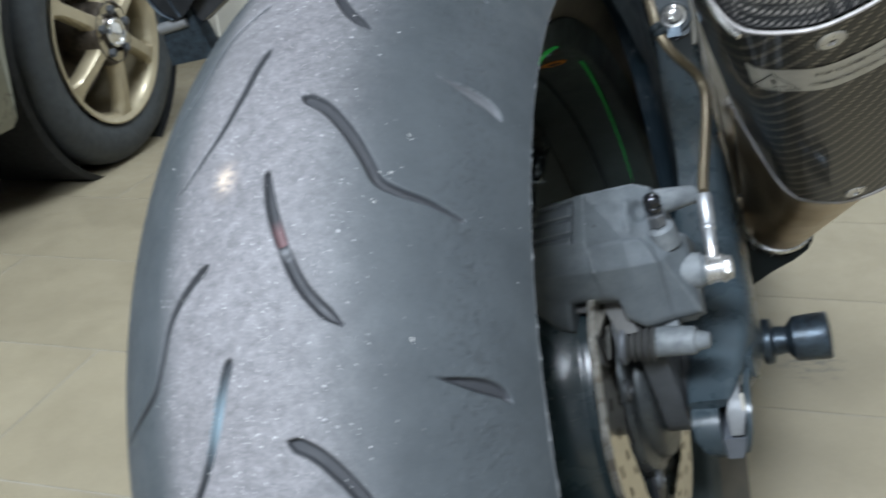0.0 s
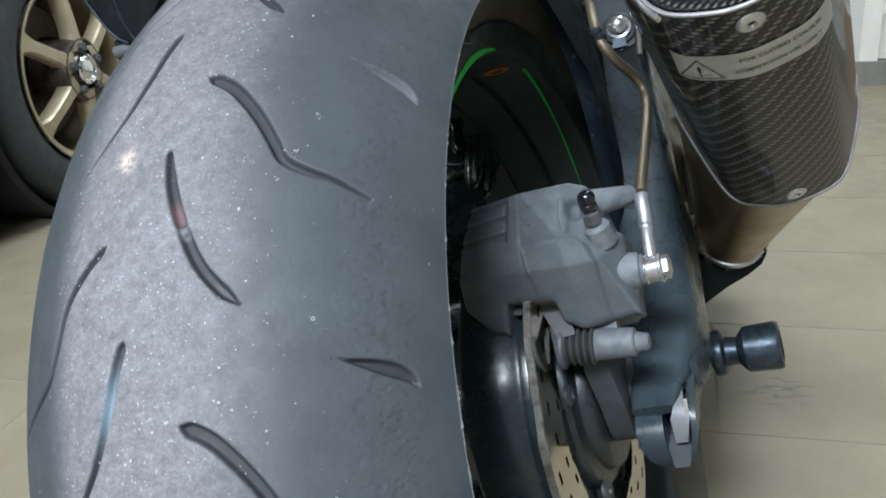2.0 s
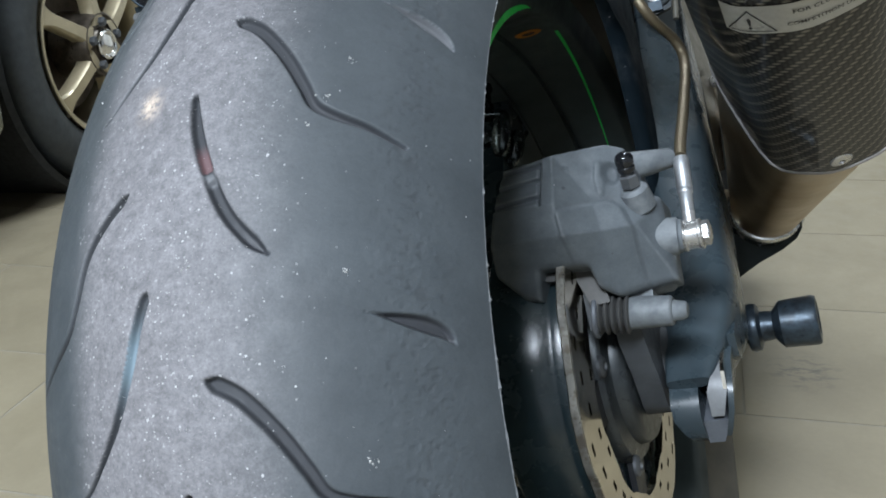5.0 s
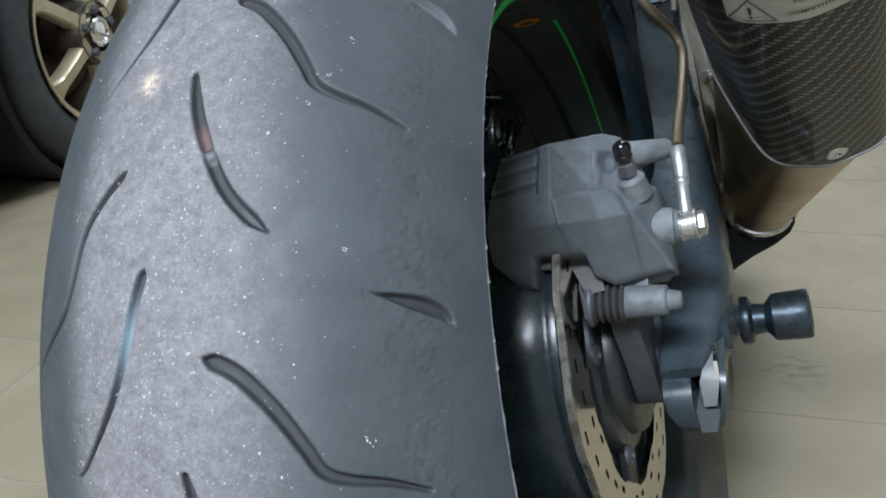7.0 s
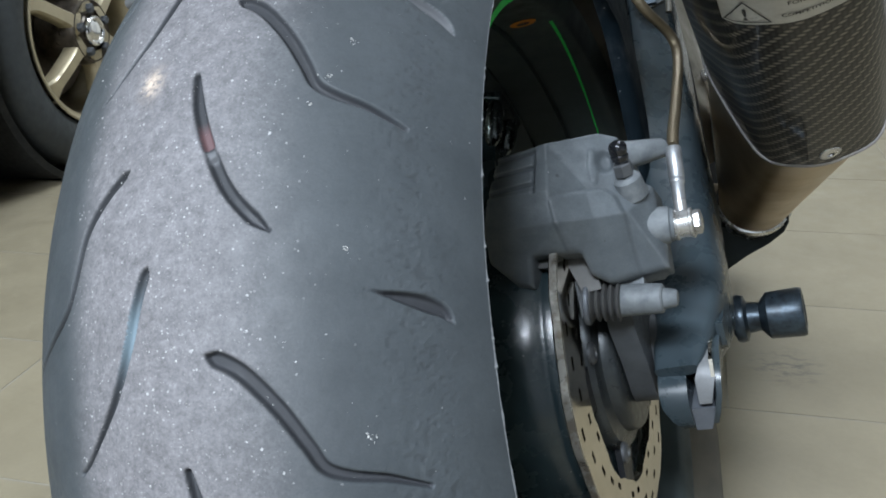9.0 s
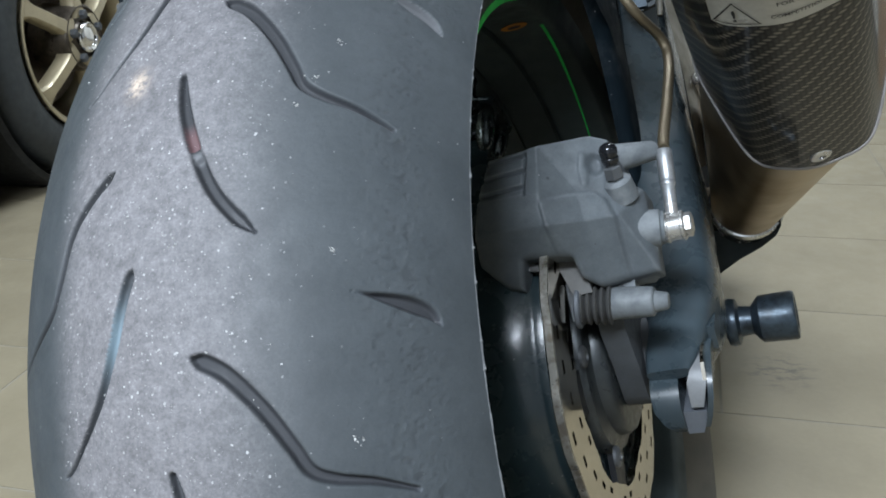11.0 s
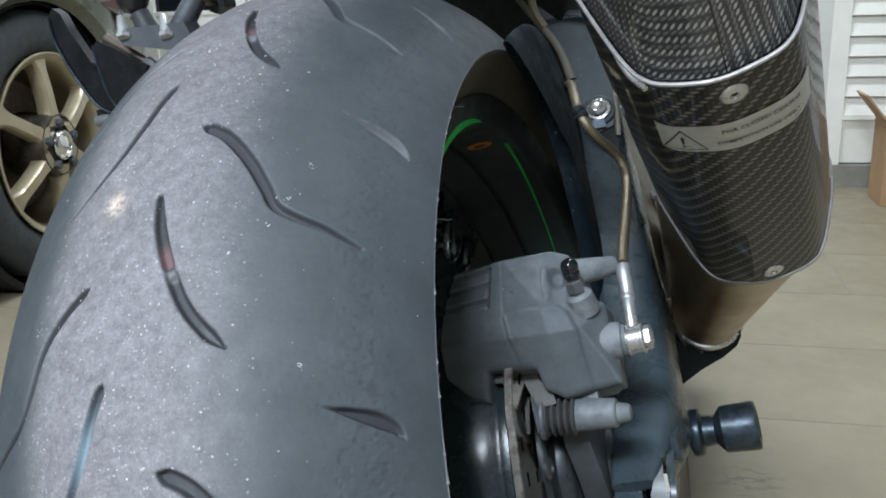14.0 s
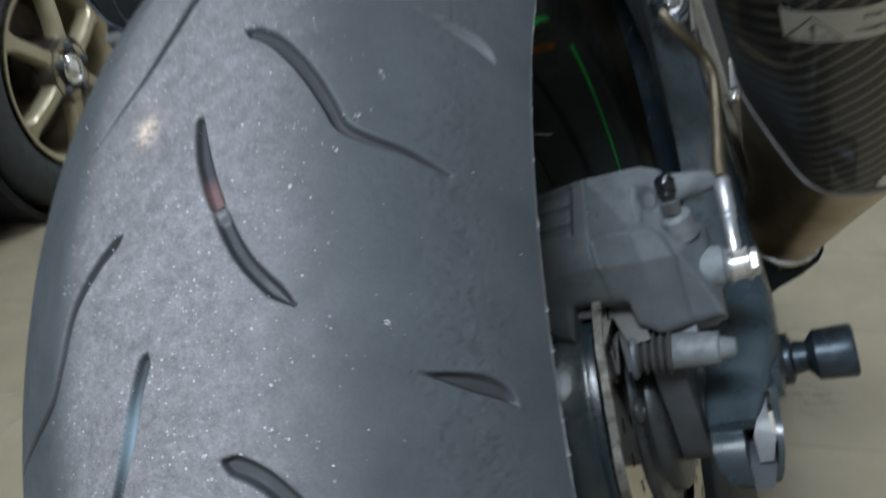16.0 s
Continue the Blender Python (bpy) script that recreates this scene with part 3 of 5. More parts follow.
    out.append(p[-1])
    return np.array(out)


def tread_mesh():
    fine = np.arange(14.0, 97.0, 0.092)
    rest = np.linspace(97.0, 374.0, 186)[:-1]
    ang = np.concatenate([fine, rest])
    s = np.linspace(-0.0985, 0.1245, 447)          # arc across the crown
    na, ns = len(ang), len(s)
    A, S = np.meshgrid(ang, s, indexing="ij")
    depth, groove = np.zeros_like(A), np.zeros_like(A)
    marks = {key: np.zeros_like(A) for key in ("red_mark", "blue_reflection", "pale_mark", "stain", "torn_shade")}
    mm_per_deg = TR * 1000 * math.pi / 180 * 0.95
    for kind, (half, deep, pts, power) in enumerate(GROOVES):
        line = smooth_line(pts)
        seg = np.r_[0, np.cumsum(np.hypot(np.diff(line[:, 0]), np.diff(line[:, 1]) * mm_per_deg))]
        t = seg / seg[-1]
        if power >= 2:        # drop-shaped cut, widest near its end
            width = half * np.clip(np.sin(np.pi * np.clip(t, 0, 1) ** 1.6) ** 0.8, 0.06, 1)
        else:                 # blunt head, tapering tail
            width = half * np.clip(np.minimum((t / 0.04) ** 0.5, 1), 0.2, 1) * (1 - 0.72 * t ** (2.2 if kind != 1 else 5))
            if kind == 1:     # pointed at both ends
                width = half * (0.5 + 0.4 * np.clip(t / 0.2, 0, 1) ** 0.7) * np.clip((1 - t) / 0.1, 0.12, 1) ** 0.6
        for turn in range(-2, 13):
            off = turn * PITCH
            lo, hi = line[:, 1].min() + off - 2, line[:, 1].max() + off + 2
            rows = np.where(((ang > lo) & (ang < hi)) | ((ang - 360 > lo) & (ang - 360 < hi)))[0]
            cols = np.where((s * 1000 > line[:, 0].min() - 6) & (s * 1000 < line[:, 0].max() + 6))[0]
            if len(rows) == 0 or hi > 115 or lo < 5:
                continue
            r0, r1, c0, c1 = rows[0], rows[-1] + 1, cols[0], cols[-1] + 1
            a = A[r0:r1, c0:c1].ravel()
            a = np.where(a > 340, a - 360, a)
            x = S[r0:r1, c0:c1].ravel() * 1000
            best, which = np.full(len(a), 1e9), np.zeros(len(a), int)
            for i in range(len(line)):
                d = np.hypot(x - line[i, 0], (a - line[i, 1] - off) * mm_per_deg)
                near = d < best
                best[near], which[near] = d[near], i
            w = width[which]
            cut = np.clip((w + 0.15 - best) / (0.7 + 0.42 * w), 0, 1)
            cut = deep * cut * cut * (3 - 2 * cut)
            cut = np.minimum(cut, deep * np.clip(w / 1.4, 0, 1)).reshape(r1 - r0, c1 - c0)
            tt = t[which].reshape(cut.shape)
            if kind == 1:         # the wear bar stands up in the groove
                cut = cut * (1 - 0.55 * np.exp(-((tt - 0.475) / 0.03) ** 4))
            depth[r0:r1, c0:c1] = np.maximum(depth[r0:r1, c0:c1], cut)
            inside = (cut > 0.35 * deep * np.clip(half / 1.4, 0, 1))
            groove[r0:r1, c0:c1] = np.maximum(groove[r0:r1, c0:c1], np.clip(cut / deep * 2.6 - 0.25, 0, 1))
            if kind == 1:
                marks["red_mark"][r0:r1, c0:c1] = np.maximum(marks["red_mark"][r0:r1, c0:c1], inside * np.clip((tt - 0.27) / 0.08, 0, 1) * (tt < 0.44) * 0.62)
                marks["pale_mark"][r0:r1, c0:c1] = np.maximum(marks["pale_mark"][r0:r1, c0:c1], inside * np.exp(-((tt - 0.49) / 0.035) ** 4) * 0.5)
            if kind == 2 and turn == 1:      # this one is paler inside
                marks["pale_mark"][r0:r1, c0:c1] = np.maximum(marks["pale_mark"][r0:r1, c0:c1], (cut > 0.3) * 0.4)
            # mask of the painted bluish reflection
            if kind == 4 and turn == 0:
                marks["blue_reflection"][r0:r1, c0:c1] = np.maximum(marks["blue_reflection"][r0:r1, c0:c1], (cut > 0.2) * np.exp(-((tt - 0.3) / 0.14) ** 2) * 0.8)
    rng = np.random.default_rng(4)
    # pits, scuffs and grit
    rough = np.zeros_like(A)
    for cells, amp in ((30, 0.04), (9, 0.03), (4, 0.045)):
        g = rng.normal(size=(len(fine) // cells + 3, ns // cells + 3))
        i = np.arange(len(fine)) / cells
        j = np.arange(ns) / cells
        i0, j0 = i.astype(int), j.astype(int)
        fi, fj = (i - i0)[:, None], (j - j0)[None]
        v = (g[i0][:, j0] * (1 - fi) + g[i0 + 1][:, j0] * fi) * (1 - fj) + (g[i0][:, j0 + 1] * (1 - fi) + g[i0 + 1][:, j0 + 1] * fi) * fj
        rough[:len(fine)] += amp * v
    Smm = S * 1000
    side = 0.5 + 0.5 * np.tanh((Smm + 27 + 5 * rough) / 7)
    wear = side * (0.5 - 0.5 * np.tanh((Smm - 44 + 14 * rough) / 15))
    wear = np.clip(wear * (0.92 + 0.5 * rough), 0, 1) * (1 - groove)
    depth += rough * (0.3 + 0.35 * np.exp(-((Smm - 90) / 15) ** 2)) * (depth < 0.05)
    # torn crumbs and pits towards the edge, with a mask for painted shade
    for cells, high, low in ((7, 0.08, 0.12), (4, 0.15, 0.19), (3, 0.17, 0.21)):
        g = rng.normal(size=(len(fine) // cells + 3, ns // cells + 3))
        i, j = np.arange(len(fine)) / cells, np.arange(ns) / cells
        i0, j0 = i.astype(int), j.astype(int)
        fi, fj = (i - i0)[:, None], (j - j0)[None]
        v = (g[i0][:, j0] * (1 - fi) + g[i0 + 1][:, j0] * fi) * (1 - fj) + (g[i0][:, j0 + 1] * (1 - fi) + g[i0 + 1][:, j0 + 1] * fi) * fj
        torn_shade = low * np.clip(-v - 0.75, 0, 1) - high * np.clip(v - 0.75, 0, 1)
        where = 0.1 + 0.9 * np.exp(-((Smm[:len(fine)] - 95) / 13) ** 2)
        depth[:len(fine)] += torn_shade * where * (depth[:len(fine)] < 0.4)
        marks["torn_shade"][:len(fine)] = np.maximum(marks["torn_shade"][:len(fine)], np.clip(torn_shade / low * 1.4, 0, 1) * np.clip(where, 0, 1))
    stain = np.exp(-(((Smm + 2.5) / 4.2) ** 2 + ((A - 48.9) * mm_per_deg / 5.0) ** 2))
    marks["stain"] = np.clip(stain * 1.1, 0, 1)
    ridge = (TC - depth / 1000)
    psi = S / TC
    X = ridge * np.sin(psi)
    r = TR - TC + ridge * np.cos(psi)
    a = np.radians(A)
    co = np.stack([X, -r * np.cos(a), r * np.sin(a)], -1).reshape(-1, 3)
    idx = np.arange(na * ns).reshape(na, ns)
    nxt = np.roll(idx, -1, axis=0)
    quads = np.stack([idx[:, :-1], idx[:, 1:], nxt[:, 1:], nxt[:, :-1]], -1).reshape(-1, 4)
    me = bpy.data.meshes.new("tread")
    me.vertices.add(len(co))
    me.vertices.foreach_set("co", co.ravel())
    me.loops.add(quads.size)
    me.loops.foreach_set("vertex_index", quads.ravel())
    me.polygons.add(len(quads))
    me.polygons.foreach_set("loop_start", np.arange(len(quads)) * 4)
    me.update(calc_edges=True)
    for key, value in (*marks.items(), ("wear", wear), ("groove", groove)):
        at = me.attributes.new(key, "FLOAT", "POINT")
        at.data.foreach_set("value", value.ravel().astype(np.float32))
    me.validate()
    return me


tyre = part("rear_tyre", tread_mesh(), RUBBER, bike, "worn grey rear tyre tread with curved grooves", 180)
e0 = 0.0985
edge_r = lambda q: (TC * math.sin(q / TC), TR - TC + TC * math.cos(q / TC))
(xr, rr), (xl, rl) = edge_r(0.1245), edge_r(-e0)
prof = [(xr, rr), (xr - 0.0006, rr - 0.0018), (0.0955, 0.2475), (0.09, 0.2415), (0.0855, 0.237), (0.0825, 0.2345), (0.079, 0.2315), (0.0765, 0.226)]
part("sidewall", lathe(prof, segs=160), SIDEWALL, tyre, "dusty brown-black tyre sidewall")
prof = [(xl, rl), (-0.084, 0.247), (-0.079, 0.24), (-0.07, 0.2325), (-0.065, 0.228)]
part("sidewall", lathe(prof, segs=120), SIDEWALL, tyre)

# ragged rubber flash along the tread's edge
rng = random.Random(7)
verts, faces = [], []
width, tag = 0.0004, 0.0
for k in range(400):
    a = radians(12 + 0.2 * k)
    width += (0.0004 - width) * 0.25 + rng.uniform(-0.00012, 0.00012)
    tag = rng.uniform(0.0005, 0.0012) if rng.random() < 0.03 else tag * 0.35
    thick = 0.45 + 1.1 * min(1, max(0, (36 - 0.2 * k - 12) / 10))
    for dx, dr in ((-0.0004 * thick, 0.0003 * thick), (0.0001 + max(0.0001, width) * 0.6 * thick + tag * 0.7, -0.0003 + 0.3 * tag)):
        verts.append((xr + dx, -(rr + dr) * math.cos(a), (rr + dr) * math.sin(a)))
    if k:
        faces.append((2 * k - 2, 2 * k - 1, 2 * k + 1, 2 * k))
part("edge_flash", bm_of(verts, faces), FLASH, tyre, "pale ragged rubber flash", 0)["kind"] = "stuff"

# pale grit caught in the tread, coloured white for its glints, thickest on the worn band


def on_tread(s_mm, deg, lift=0.0):
    q = s_mm / 1000 / TC
    r, a = TR - TC + (TC + lift) * math.cos(q), radians(deg)
    return Vector(((TC + lift) * math.sin(q), -r * math.cos(a), r * math.sin(a)))


rng = random.Random(21)
spots = []
for k in range(1700):
    patch = rng.random()
    s_mm = rng.gauss(8, 21) if patch < 0.86 else rng.uniform(-40, 105)
    if -60 < s_mm < 112:
        spots.append((s_mm, rng.uniform(14, 96), min(0.6, 0.085 * rng.paretovariate(1.9))))
for s_mm, deg, count, spread in ((71.3, 51.9, 12, 1.5), (72.4, 36.2, 10, 1.0), (76, 24.2, 12, 1.8), (58.8, 46.3, 4, 0.8), (20.2, 37.1, 14, 1.8), (64.5, 48.3, 8, 1.8), (36, 60, 8, 4), (10, 66, 10, 5)):
    for k in range(count):
        spots.append((s_mm + rng.gauss(0, spread * 0.7), deg + rng.gauss(0, spread * 0.13), rng.uniform(0.2, 0.8) ** 1.5 + 0.1))
verts, faces = [], []
for s_mm, deg, size in spots:
    o = len(verts)
    turn = rng.uniform(0, 6.28)
    for k in range(4):
        e, way = size * rng.uniform(0.25, 1.2), turn + k * 1.57 + rng.uniform(-0.5, 0.5)
        verts.append(on_tread(s_mm + e * math.cos(way), deg + e * math.sin(way) / 5.2, -0.0001))
    verts.append(on_tread(s_mm + rng.uniform(-0.2, 0.2) * size, deg, 0.0005 * size + 0.00008))
    faces += [(o, o + 1, o + 4), (o + 1, o + 2, o + 4), (o + 2, o + 3, o + 4), (o + 3, o, o + 4)]
part("grit", bm_of(verts, faces), GRIT_GLINT, tyre, "pale road grit and painted glints on the tread", 0)["kind"] = "stuff"

for deg, run in ((51.0, 0.007), (67.6, 0.006)):
    root = on_tread(123.5, deg)
    part("rubber_hair", tube([root, root + Vector((run * 0.5, 0, -0.001)), root + Vector((run, 0, -0.0018))], 0.0001, 6, 4), RIM, tyre, "thin moulding hair")

# rim, spokes and hub
rim = part("wheel_rim", lathe([(0.077, 0.2285), (0.0785, 0.2305), (0.0795, 0.2308), (0.0802, 0.2298), (0.0795, 0.2265), (0.0772, 0.2208), (0.0766, 0.2192), (0.0744, 0.2142), (0.0725, 0.2132), (0.066, 0.2142), (0.064, 0.2145), (0.0378, 0.2135), (0.037, 0.2165), (0.0347, 0.2165), (0.0338, 0.2125), (0.0086, 0.2115), (0.0081, 0.2127), (0.0071, 0.2127), (0.0066, 0.2108), (-0.012, 0.2105),
                               (-0.03, 0.2085), (-0.045, 0.2095), (-0.058, 0.217), (-0.067, 0.227), (-0.069, 0.231), (-0.066, 0.231), (-0.06, 0.2235), (-0.03, 0.2175), (0.03, 0.219), (0.06, 0.221), (0.07, 0.2255)], segs=160, closed=True), RIM, bike, "satin black cast wheel rim with green tape")


def arc_band(x0, x1, r0, r1, a0, a1, segs=40, taper=0.0, drift=0.0):
    """A thin strip of tape on the rim; degrees from straight up, ahead counted plus."""
    verts, faces = [], []
    for k in range(segs + 1):
        a = radians(a0 + (a1 - a0) * k / segs)
        t = min(1.0, (1 - k / segs) / taper) ** 0.6 if taper else 1.0
        for x, r in ((x0 + (x1 - x0) * (1 - t), r0 + (r1 - r0) * (1 - t)), (x1, r1)):
            verts.append((x + drift * (1 - k / segs) ** 1.3, r * math.sin(a), r * math.cos(a)))
        if k:
            faces.append((2 * k - 2, 2 * k - 1, 2 * k + 1, 2 * k))
    return bm_of(verts, faces)


part("tape_strip", arc_band(0.0769, 0.0748, 0.2191, 0.2143, -60, 9, taper=0.22), GREEN, rim, "bright green rim tape")
part("tape_strip", arc_band(0.0599, 0.0576, 0.2131, 0.2131, 28, 74, taper=1.0, drift=0.0095), GREEN, rim, "bright green rim tape")
sticker = lathe([(0, 0), (0.0003, 0.0085), (0.0, 0.0088)], segs=28)
bmesh.ops.transform(sticker, matrix=Matrix.Translation((0.0522, 0.0927, 0.1921)) @ frame_of((0.03, -0.434, -0.9)) @ Matrix.Diagonal((1.0, 0.62, 1, 1)) @ frame_of((1, 0, 0)).inverted(), verts=sticker.verts)
emblem = part("sticker", sticker, ORANGE, rim, "small oval orange sticker")
mark = lathe([(0.0005, 0), (0.0006, 0.0042), (0.0004, 0.0044)], segs=24)
bmesh.ops.transform(mark, matrix=Matrix.Translation((0.0522, 0.0927, 0.1921)) @ frame_of((0.03, -0.434, -0.9)) @ Matrix.Diagonal((1.0, 0.5, 1, 1)) @ frame_of((1, 0, 0)).inverted(), verts=mark.verts)
part("emblem", mark, INK, emblem)
part("hub", lathe([(-0.06, 0.03), (-0.06, 0.06), (-0.02, 0.066), (0.03, 0.072), (0.034, 0.09), (0.036, 0.1035), (0.038, 0.104), (0.0655, 0.0978), (0.0668, 0.0968), (0.0682, 0.0968), (0.0722, 0.0955), (0.0732, 0.085), (0.0732, 0.06), (0.0732, 0.03)], segs=64), HUB, rim, "gloss dark blue wheel hub")
for k in range(6):
    a = radians(60 * k + 10)
    turn = Matrix.Rotation(a, 4, "X")
    verts, faces = [], []
    for i in range(9):
        f = i / 8
        r = 0.045 + f * 0.168
        x = -0.018 + 0.006 * math.sin(f * 2.2)
        w = 0.019 - 0.006 * math.sin(f * math.pi) + 0.012 * max(0, f - 0.8) / 0.2
        h = 0.014 - 0.003 * f + 0.008 * max(0, f - 0.75) / 0.25
        for du, dx in ((-w, -h), (-w * 0.7, h), (w * 0.7, h), (w, -h)):
            verts.append(turn @ Vector((x + dx, du + 0.012 * f * f, r)))
        if i:
            for q in range(4):
                q2 = (q + 1) % 4
                faces.append((4 * i - 4 + q, 4 * i - 4 + q2, 4 * i + q2, 4 * i + q))
    part("spoke", bevelled(bm_of(verts, faces), 0.004, 3), HUB, rim)

# metallic lumps added for the glints on the rounded spoke roots
for at, long, lean in (((-0.016, 0.135, 0.121), 0.034, (1, 0.2, 0.1)), ((0.0, 0.134, 0.124), 0.036, (0.2, 0.5, 0.85)), ((0.002, 0.147, 0.108), 0.03, (0.3, 0.6, 0.75))):
    part("spoke_glint", lathe([(-long / 2 * math.cos(radians(q)), 0.0072 * math.sin(radians(q)) ** 0.8) for q in range(0, 181, 15)], at, lean, 24), GLINT, rim, "added bright lump for the glint on a spoke root")
part("valve_stem", lathe([(0, 0.0), (0, 0.006), (0.005, 0.0065), (0.008, 0.0045), (0.016, 0.004), (0.017, 0.0052), (0.026, 0.0052), (0.028, 0.004), (0.028, 0)], (-0.0035, 0.137, 0.161), (0.12, -0.64, -0.76), 20), GLOSSBLACK, rim, "black capped tyre valve")
YZ = lambda u, v, w: Vector((w, u, v))

# brake disc with wavy rims and slots
DX = 0.0795


def disc_mesh():
    na, nr = 360, 10
    keep = np.ones((na, nr), bool)
    for k in range(36):
        a = k * 10 + 3
        for row in ((2, 7), (4,), (1, 6))[k % 3]:
            keep[a:a + 4, row] = False
    verts, faces, index = [], [], {}

    def vert(i, j, side):
        key = (i % na, j, side)
        if key not in index:
            a = 2 * math.pi * (i % na) / na
            wave = 0.0013 * math.tanh(3 * math.sin(9 * a))
            lo, hi = 0.0785 + wave, 0.1118 + wave
            r = lo + (hi - lo) * j / nr
            index[key] = len(verts)
            verts.append((DX + side * 0.0023, -r * math.cos(a), r * math.sin(a)))
        return index[key]

    for i in range(na):
        for j in range(nr):
            if not keep[i, j]:
                continue
            for side in (-1, 1):
                faces.append((vert(i, j, side), vert(i + 1, j, side), vert(i + 1, j + 1, side), vert(i, j + 1, side)))
            for di, dj, e in ((-1, 0, ((i, j), (i, j + 1))), (1, 0, ((i + 1, j), (i + 1, j + 1))), (0, -1, ((i, j), (i + 1, j))), (0, 1, ((i, j + 1), (i + 1, j + 1)))):
                oi, oj = (i + di) % na, j + dj
                if not 0 <= oj < nr or not keep[oi, oj]:
                    (p, q), (u, v) = e
                    faces.append((vert(p, q, -1), vert(u, v, -1), vert(u, v, 1), vert(p, q, 1)))
    return bm_of(verts, faces)


disc = part("brake_disc", disc_mesh(), DISC, bike, "worn steel wavy brake disc with slots", 30)
# thin skin over the rim that carries the edge's painted brightness
verts, faces = [], []
for k in range(361):
    a = radians(k)
    r = 0.1118 + 0.0013 * math.tanh(3 * math.sin(9 * a)) + 0.0003
    verts += [(DX + w, -(r + d) * math.cos(a), (r + d) * math.sin(a)) for w, d in ((-0.0024, -0.0008), (-0.0018, 0), (0.0018, 0), (0.0024, -0.0008))]
    if k:
        faces += [(4 * k - 4 + q, 4 * k - 3 + q, 4 * k + 1 + q, 4 * k + q) for q in range(3)]
part("disc_edge", bm_of(verts, faces), DISCEDGE, disc, "worn outer edge, made pale to look lit")
for k in range(5):
    a = radians(72 * k + 10)
    turn = Matrix.Rotation(a, 4, "X")
    tab = prism([(-0.014, 0.05), (0.014, 0.05), (0.009, 0.083), (-0.009, 0.083)], DX - 0.005, DX - 0.0012, lambda u, v, w: turn @ Vector((w, u, v)), 0.001)
    part("disc_tab", tab, BLACK, disc, "dark disc carrier arm")
part("disc_carrier", lathe([(0.07, 0.06), (0.079, 0.0595), (0.0815, 0.0575), (0.0825, 0.052), (0.0838, 0.0495), (0.0885, 0.0485), (0.0905, 0.047), (0.0915, 0.043), (0.0915, 0.02)], segs=64), CARRIER, disc, "dark polished disc carrier")

for k in range(5):
    a = radians(72 * k + 225)
    c = Vector((0.0815, 0.0625 * math.cos(a), 0.0625 * math.sin(a)))
    part("disc_bolt", lathe([(0, 0), (0, 0.0062), (0.0016, 0.0062), (0.0028, 0.005), (0.0032, 0.003), (0.002, 0.0026), (0.002, 0)], c, (1, 0, 0), 24), BOLT, disc, "dull button-head disc bolt")

# sprocket and its carrier on the far side
sprocket_line = []
for k in range(43 * 4):
    a = 2 * math.pi * k / (43 * 4)
    r = 0.112 + (0.0045 if k % 4 in (1, 2) else -0.001)
    sprocket_line.append((r * math.cos(a), r * math.sin(a)))
sprocket = part("sprocket", prism(sprocket_line, -0.083, -0.077, YZ), DARKCAST, rim, "dark steel rear sprocket")
part("carrier", lathe([(-0.077, 0.03), (-0.077, 0.1), (-0.05, 0.108), (-0.03, 0.1), (-0.02, 0.06), (-0.02, 0.03)], segs=48), RIM, sprocket)

# axle, spacer and caliper bracket
axle = part("axle", rod((0.07, 0, 0), (0.112, 0, 0), 0.021, bevel=0.002), DARKCAST, bike, "dark steel axle spacer")
part("collar", lathe([(0.088, 0.021), (0.088, 0.028), (0.095, 0.03), (0.098, 0.027), (0.098, 0.021)], segs=40), BLUEBLACK, axle)
bracket = part("caliper_bracket", prism([(-0.03, -0.02), (0.0, -0.034), (0.03, -0.018), (0.034, 0.03), (0.02, 0.09), (-0.012, 0.1), (-0.044, 0.07), (-0.046, 0.035), (-0.038, 0.01), (-0.034, -0.012)], 0.0925, 0.1065, YZ, 0.003), DARKCAST, bike, "dark grey caliper bracket plate")

# caliper: a cast body with flat facets; local axes across, down its face and out
CO, CV, CN = Vector((0.1, -0.05, 0.105)), Vector((0, -0.5443, -0.8389)), Vector((0, -0.8389, 0.5443))


def cal(x, v, n):
    return Vector((x / 1000, 0, 0)) + Vector((0, CO.y, CO.z)) + CV * (v / 1000) + CN * (n / 1000)


CAL = [(56, -37, 12), (83, -40, 10), (108, -43, 0), (117, -40, -4),          # 0-3 top edge
       (51, -16, 19), (83, -12, 18), (100, -13, 5), (112.5, -10.6, -0.5),          # 4-7 upper ridge
       (46, 4, 16), (86, 5, 17), (103, 4, 5), (119, 1.8, -2),                  # 8-11 crease
       (44, 18, 6), (57, 32, -1), (66, 34, 0), (69, 19, 8), (82, 19, 6), (93, 20, 1),  # 12-17 lower edge, window
       (95, 30, -6), (103, 35, -13.6), (117.2, 32, -20),                        # 18-20
       (125, -15, -8.5), (130.6, -12.4, -12.5), (132, 12, -18), (132.5, 30, -21)]      # 21-24 piston side
CALF = [(0, 1, 5, 4), (1, 2, 6, 5), (2, 3, 7, 6), (4, 5, 9, 8), (5, 6, 10, 9), (6, 7, 11, 10), (8, 9, 15, 12), (12, 15, 14, 13), (9, 16, 15), (9, 10, 17, 16), (10, 11, 20, 19, 18, 17), (3, 21, 7), (7, 21, 22, 11), (11, 22, 23), (11, 23, 24, 20)]
ring = [0, 1, 2, 3, 21, 22, 23, 24, 20, 19, 18, 17, 16, 15, 14, 13, 12, 8, 4]
def soft_outline(points, step=0.6, blur=4):
    """A closed outline, evenly spaced and a little rounded at its corners."""
    p = np.array(points, float)
    line = []
    for a, b in zip(p, np.roll(p, -1, 0)):
        n = max(1, int(np.linalg.norm(b - a) / step))
